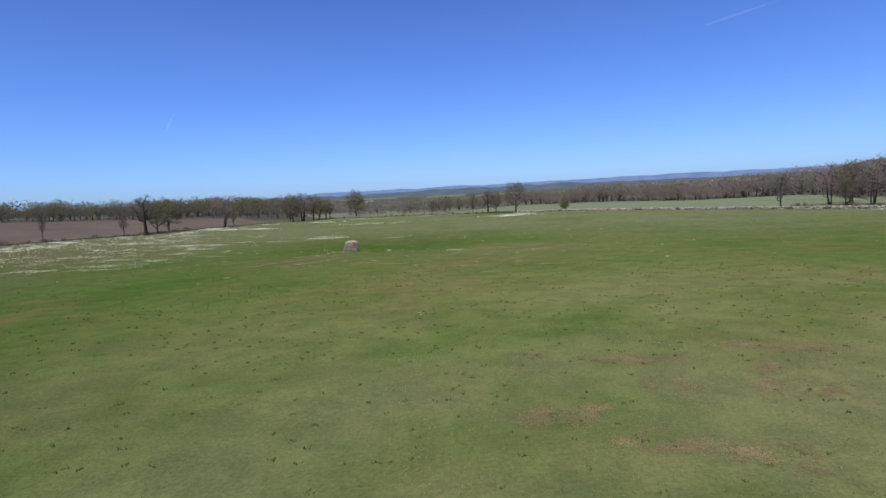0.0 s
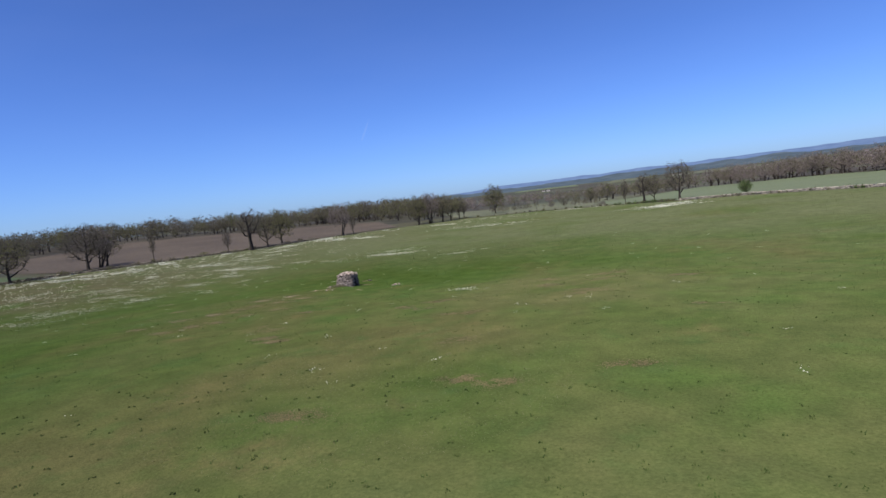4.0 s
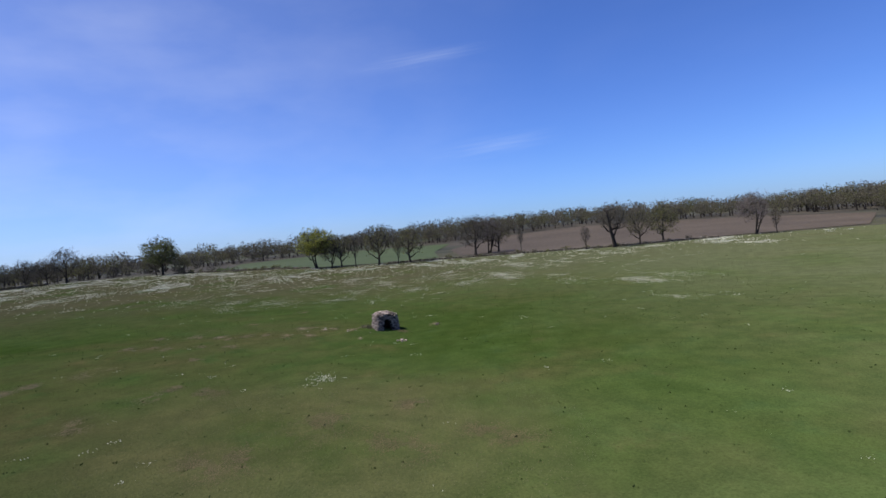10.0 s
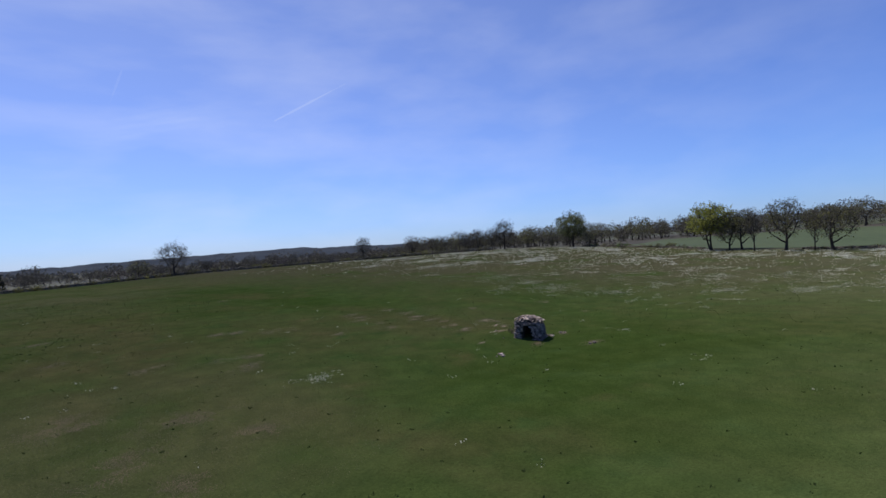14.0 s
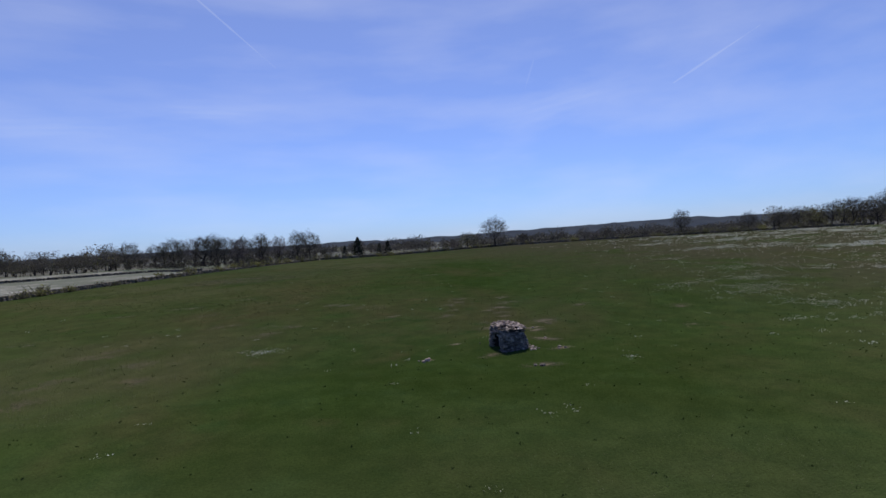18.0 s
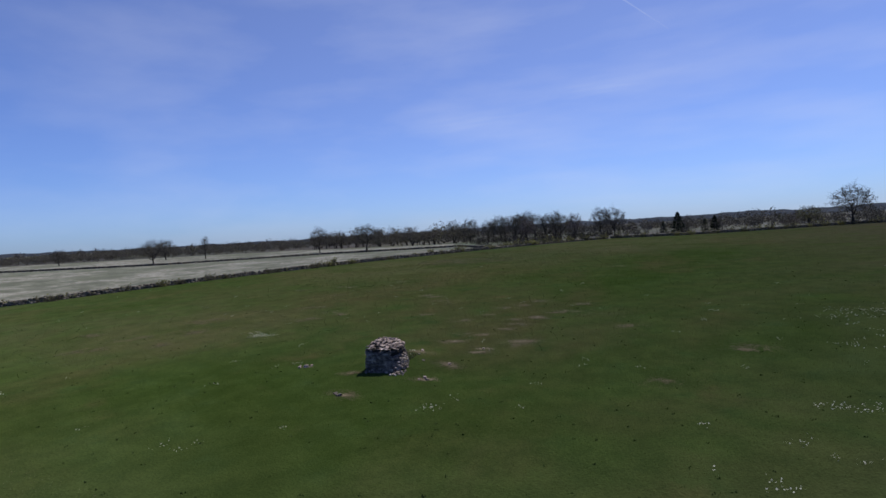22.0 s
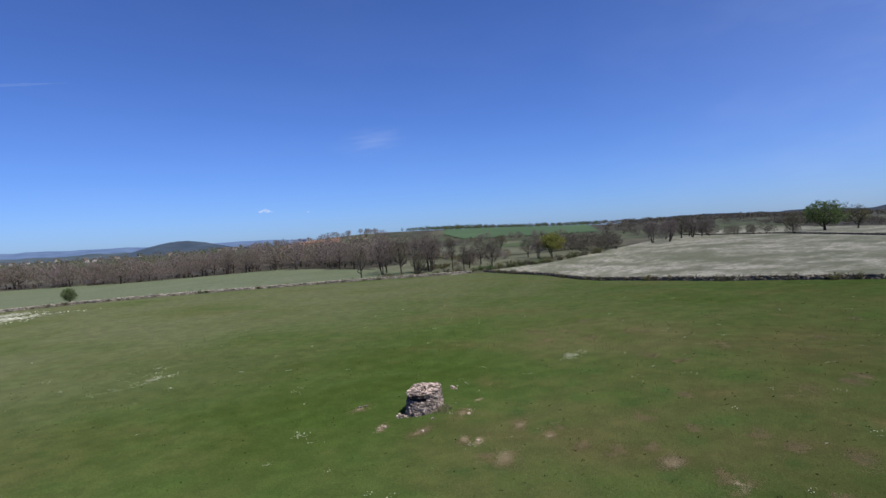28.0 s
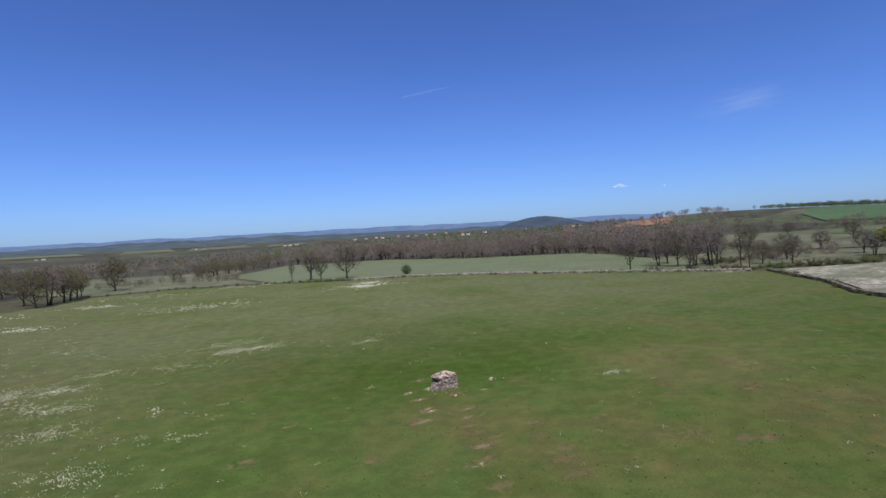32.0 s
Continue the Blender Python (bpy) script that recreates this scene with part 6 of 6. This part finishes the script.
rh = random.Random(5)
for az, dist in [(20 + k * 0.55 + rh.uniform(-0.3, 0.3), rh.uniform(1180, 1500)) for k in range(0, 20, 2)] + [(34, 1150), (36, 1500), (38.5, 1400), (42.6, 1100), (43.3, 1120), (44, 1090), (31.6, 1050), (32.2, 1060), (12.9, 1500), (13.4, 1490), (14.1, 1500), (4.6, 1900), (5.2, 1880), (-7.5, 1700), (-8.0, 1720)]:
    a = radians(az)
    house(dist * math.sin(a) - 15, dist * math.cos(a) - 30, rh.uniform(6, 10), rh.uniform(5, 7), rh.uniform(3, 5), rh.uniform(0, 180), 0)


# ---- vapour trails and a small cloud ----
def vapour_material(name, strength):
    m = bpy.data.materials.new(name)
    m.use_nodes = True
    n, l = m.node_tree.nodes, m.node_tree.links
    out = n["Material Output"]
    n.remove(n["Principled BSDF"])
    em, tr, mx = n.new("ShaderNodeEmission"), n.new("ShaderNodeBsdfTransparent"), n.new("ShaderNodeMixShader")
    # the sunlit white of the vapour is given as its own glow
    em.inputs[0].default_value, em.inputs[1].default_value = (0.80, 0.87, 1.0, 1), 0.68
    mx.inputs[0].default_value = strength
    l.new(tr.outputs[0], mx.inputs[1])
    l.new(em.outputs[0], mx.inputs[2])
    l.new(mx.outputs[0], out.inputs[0])
    return m


def sky_point(az, el, dist=4300):
    a, e = radians(az), radians(el)
    return Vector((dist * math.sin(a) * math.cos(e), dist * math.cos(a) * math.cos(e), dist * math.sin(e) + 9))


M_TRAIL, M_TRAIL_FAINT = vapour_material("vapour", 0.13), vapour_material("thin_vapour", 0.05)
for a0, e0, a1, e1, wide, faint in ((-140.0, 13.7, -132.5, 17.3, 9, 0), (171, 24.6, 179.6, 17.9, 7, 0), (-153.4, 17.7, -154.5, 14.9, 9, 1), (107, 22.4, 112.9, 19.4, 8, 0), (25.8, 14.2, 32.0, 15.2, 10, 1), (-27.7, 7.0, -26.6, 9.2, 9, 1)):
    p, q = sky_point(a0, e0), sky_point(a1, e1)
    side = (q - p).cross(p).normalized() * wide
    verts, faces = [], []
    for k in range(13):
        u = k / 12
        c = p.lerp(q, u)
        s = side * (math.sin(math.pi * min(1, u * 1.2 + 0.05)) ** 0.6 * 0.7 + 0.15) * (1 + 0.25 * math.sin(k * 2.3))
        verts += [(c - s)[:], (c + s)[:]]
        if k:
            faces.append((2 * k - 2, 2 * k - 1, 2 * k + 1, 2 * k))
    ob = mesh_object("vapour_trail", verts, faces, M_TRAIL_FAINT if faint else M_TRAIL)
    ob.visible_shadow = False
    tagged(ob, "thin white vapour trail high in the blue sky", "vapour trail", "vapour trails", kind="structure")


def wisp_material():
    """A veil of high ice cloud: thin, streaky, fading out to its edges."""
    m = bpy.data.materials.new("high_cirrus")
    m.use_nodes = True
    n, l = m.node_tree.nodes, m.node_tree.links
    n.remove(n["Principled BSDF"])
    em, tr, mx = n.new("ShaderNodeEmission"), n.new("ShaderNodeBsdfTransparent"), n.new("ShaderNodeMixShader")
    # emission stands in for sunlight on the ice cloud
    em.inputs[0].default_value, em.inputs[1].default_value = (0.80, 0.87, 1.0, 1), 0.68
    co, mp, t, cut, far, fade, mul = (n.new("ShaderNode" + k) for k in ("TexCoord", "Mapping", "TexNoise", "MapRange", "VectorMath", "MapRange", "Math"))
    mp.inputs["Scale"].default_value = (1.6, 4.0, 1.0)
    t.inputs["Scale"].default_value, t.inputs["Detail"].default_value = 1.6, 7
    l.new(co.outputs["UV"], mp.inputs[0])
    l.new(mp.outputs[0], t.inputs["Vector"])
    cut.inputs[1].default_value, cut.inputs[2].default_value, cut.inputs[3].default_value, cut.inputs[4].default_value = 0.38, 0.80, 0.02, 0.15
    l.new(t.outputs[0], cut.inputs[0])
    far.operation, far.inputs[1].default_value = "DISTANCE", (0.5, 0.5, 0.0)
    l.new(co.outputs["UV"], far.inputs[0])
    fade.interpolation_type = "SMOOTHSTEP"
    fade.inputs[1].default_value, fade.inputs[2].default_value = 0.49, 0.05
    l.new(far.outputs["Value"], fade.inputs[0])
    mul.operation = "MULTIPLY"
    l.new(cut.outputs[0], mul.inputs[0])
    l.new(fade.outputs[0], mul.inputs[1])
    l.new(mul.outputs[0], mx.inputs[0])
    l.new(tr.outputs[0], mx.inputs[1])
    l.new(em.outputs[0], mx.inputs[2])
    l.new(mx.outputs[0], n["Material Output"].inputs[0])
    return m


M_WISP = wisp_material()
WISPS = ((292, 8.8, 9, 1.5, 4), (59.3, 10.5, 5, 1.8, 8), (173, 13.5, 8, 1.6, 2), (209.5, 13.3, 10, 2.4, 12), (160, 11.5, 9, 1.8, 6), (285.5, 18.3, 9, 1.0, 5))      # bearing, height, half-breadths and tilt in degrees
for az, el, half_az, half_el, tilt in WISPS:
    c = sky_point(az, el, 4400)
    right = Vector((c.y, -c.x, 0)).normalized()
    up = right.cross(c.normalized()).normalized()
    along_w = (right * math.cos(radians(tilt)) + up * math.sin(radians(tilt))) * 4400 * radians(half_az)
    over_w = (up * math.cos(radians(tilt)) - right * math.sin(radians(tilt))) * 4400 * radians(half_el)
    verts, faces, uv = [], [], []
    for i in range(9):
        for j in range(5):
            u, v = i / 8, j / 4
            verts.append((c + along_w * (2 * u - 1) + over_w * (2 * v - 1) + c.normalized() * 40 * (u - 0.5) ** 2)[:])
            uv.append((u, v))
    faces = [(i * 5 + j, i * 5 + 5 + j, i * 5 + 6 + j, i * 5 + 1 + j) for i in range(8) for j in range(4)]
    ob = mesh_object("cirrus_cloud", verts, faces, M_WISP)
    layer = ob.data.uv_layers.new(name="UVMap")
    for k, loop in enumerate(ob.data.loops):
        layer.data[k].uv = uv[loop.vertex_index]
    ob.visible_shadow = False
    tagged(ob, "faint streak of white cirrus high in the blue sky", "cloud", "cirrus streaks", kind="structure")
rc = random.Random(14)
for az, el, wide, puffs in ((48.1, 3.62, 62, 16), (52.3, 3.42, 20, 6)):
    verts, faces = [], []
    c = sky_point(az, el)
    right = Vector((c.y, -c.x, 0)).normalized()
    bm = bmesh.new()
    for _ in range(puffs):
        u = rc.uniform(-1, 1)
        r = wide * 0.2 * (1.15 - abs(u)) * rc.uniform(0.7, 1.2)
        at = c + right * u * wide + Vector((0, 0, abs(rc.gauss(0, 0.16)) * wide * (1 - abs(u))))
        bmesh.ops.create_icosphere(bm, subdivisions=2, radius=r, matrix=Matrix.Translation(at) @ Matrix.Diagonal((1.5, 1.5, 0.6, 1)))
    for v in bm.verts:
        v.co += Vector((noise.noise(v.co * 0.09), noise.noise(v.co * 0.09 + Vector((7, 0, 0))), noise.noise(v.co * 0.11))) * 3.0
    me = bpy.data.meshes.new("cloud")
    bm.to_mesh(me)
    bm.free()
    me.materials.append(M_TRAIL)
    ob = new("cloud", me)
    ob.visible_shadow = False
    tagged(ob, "small white fair-weather cloud low over the horizon", "cloud", kind="structure")
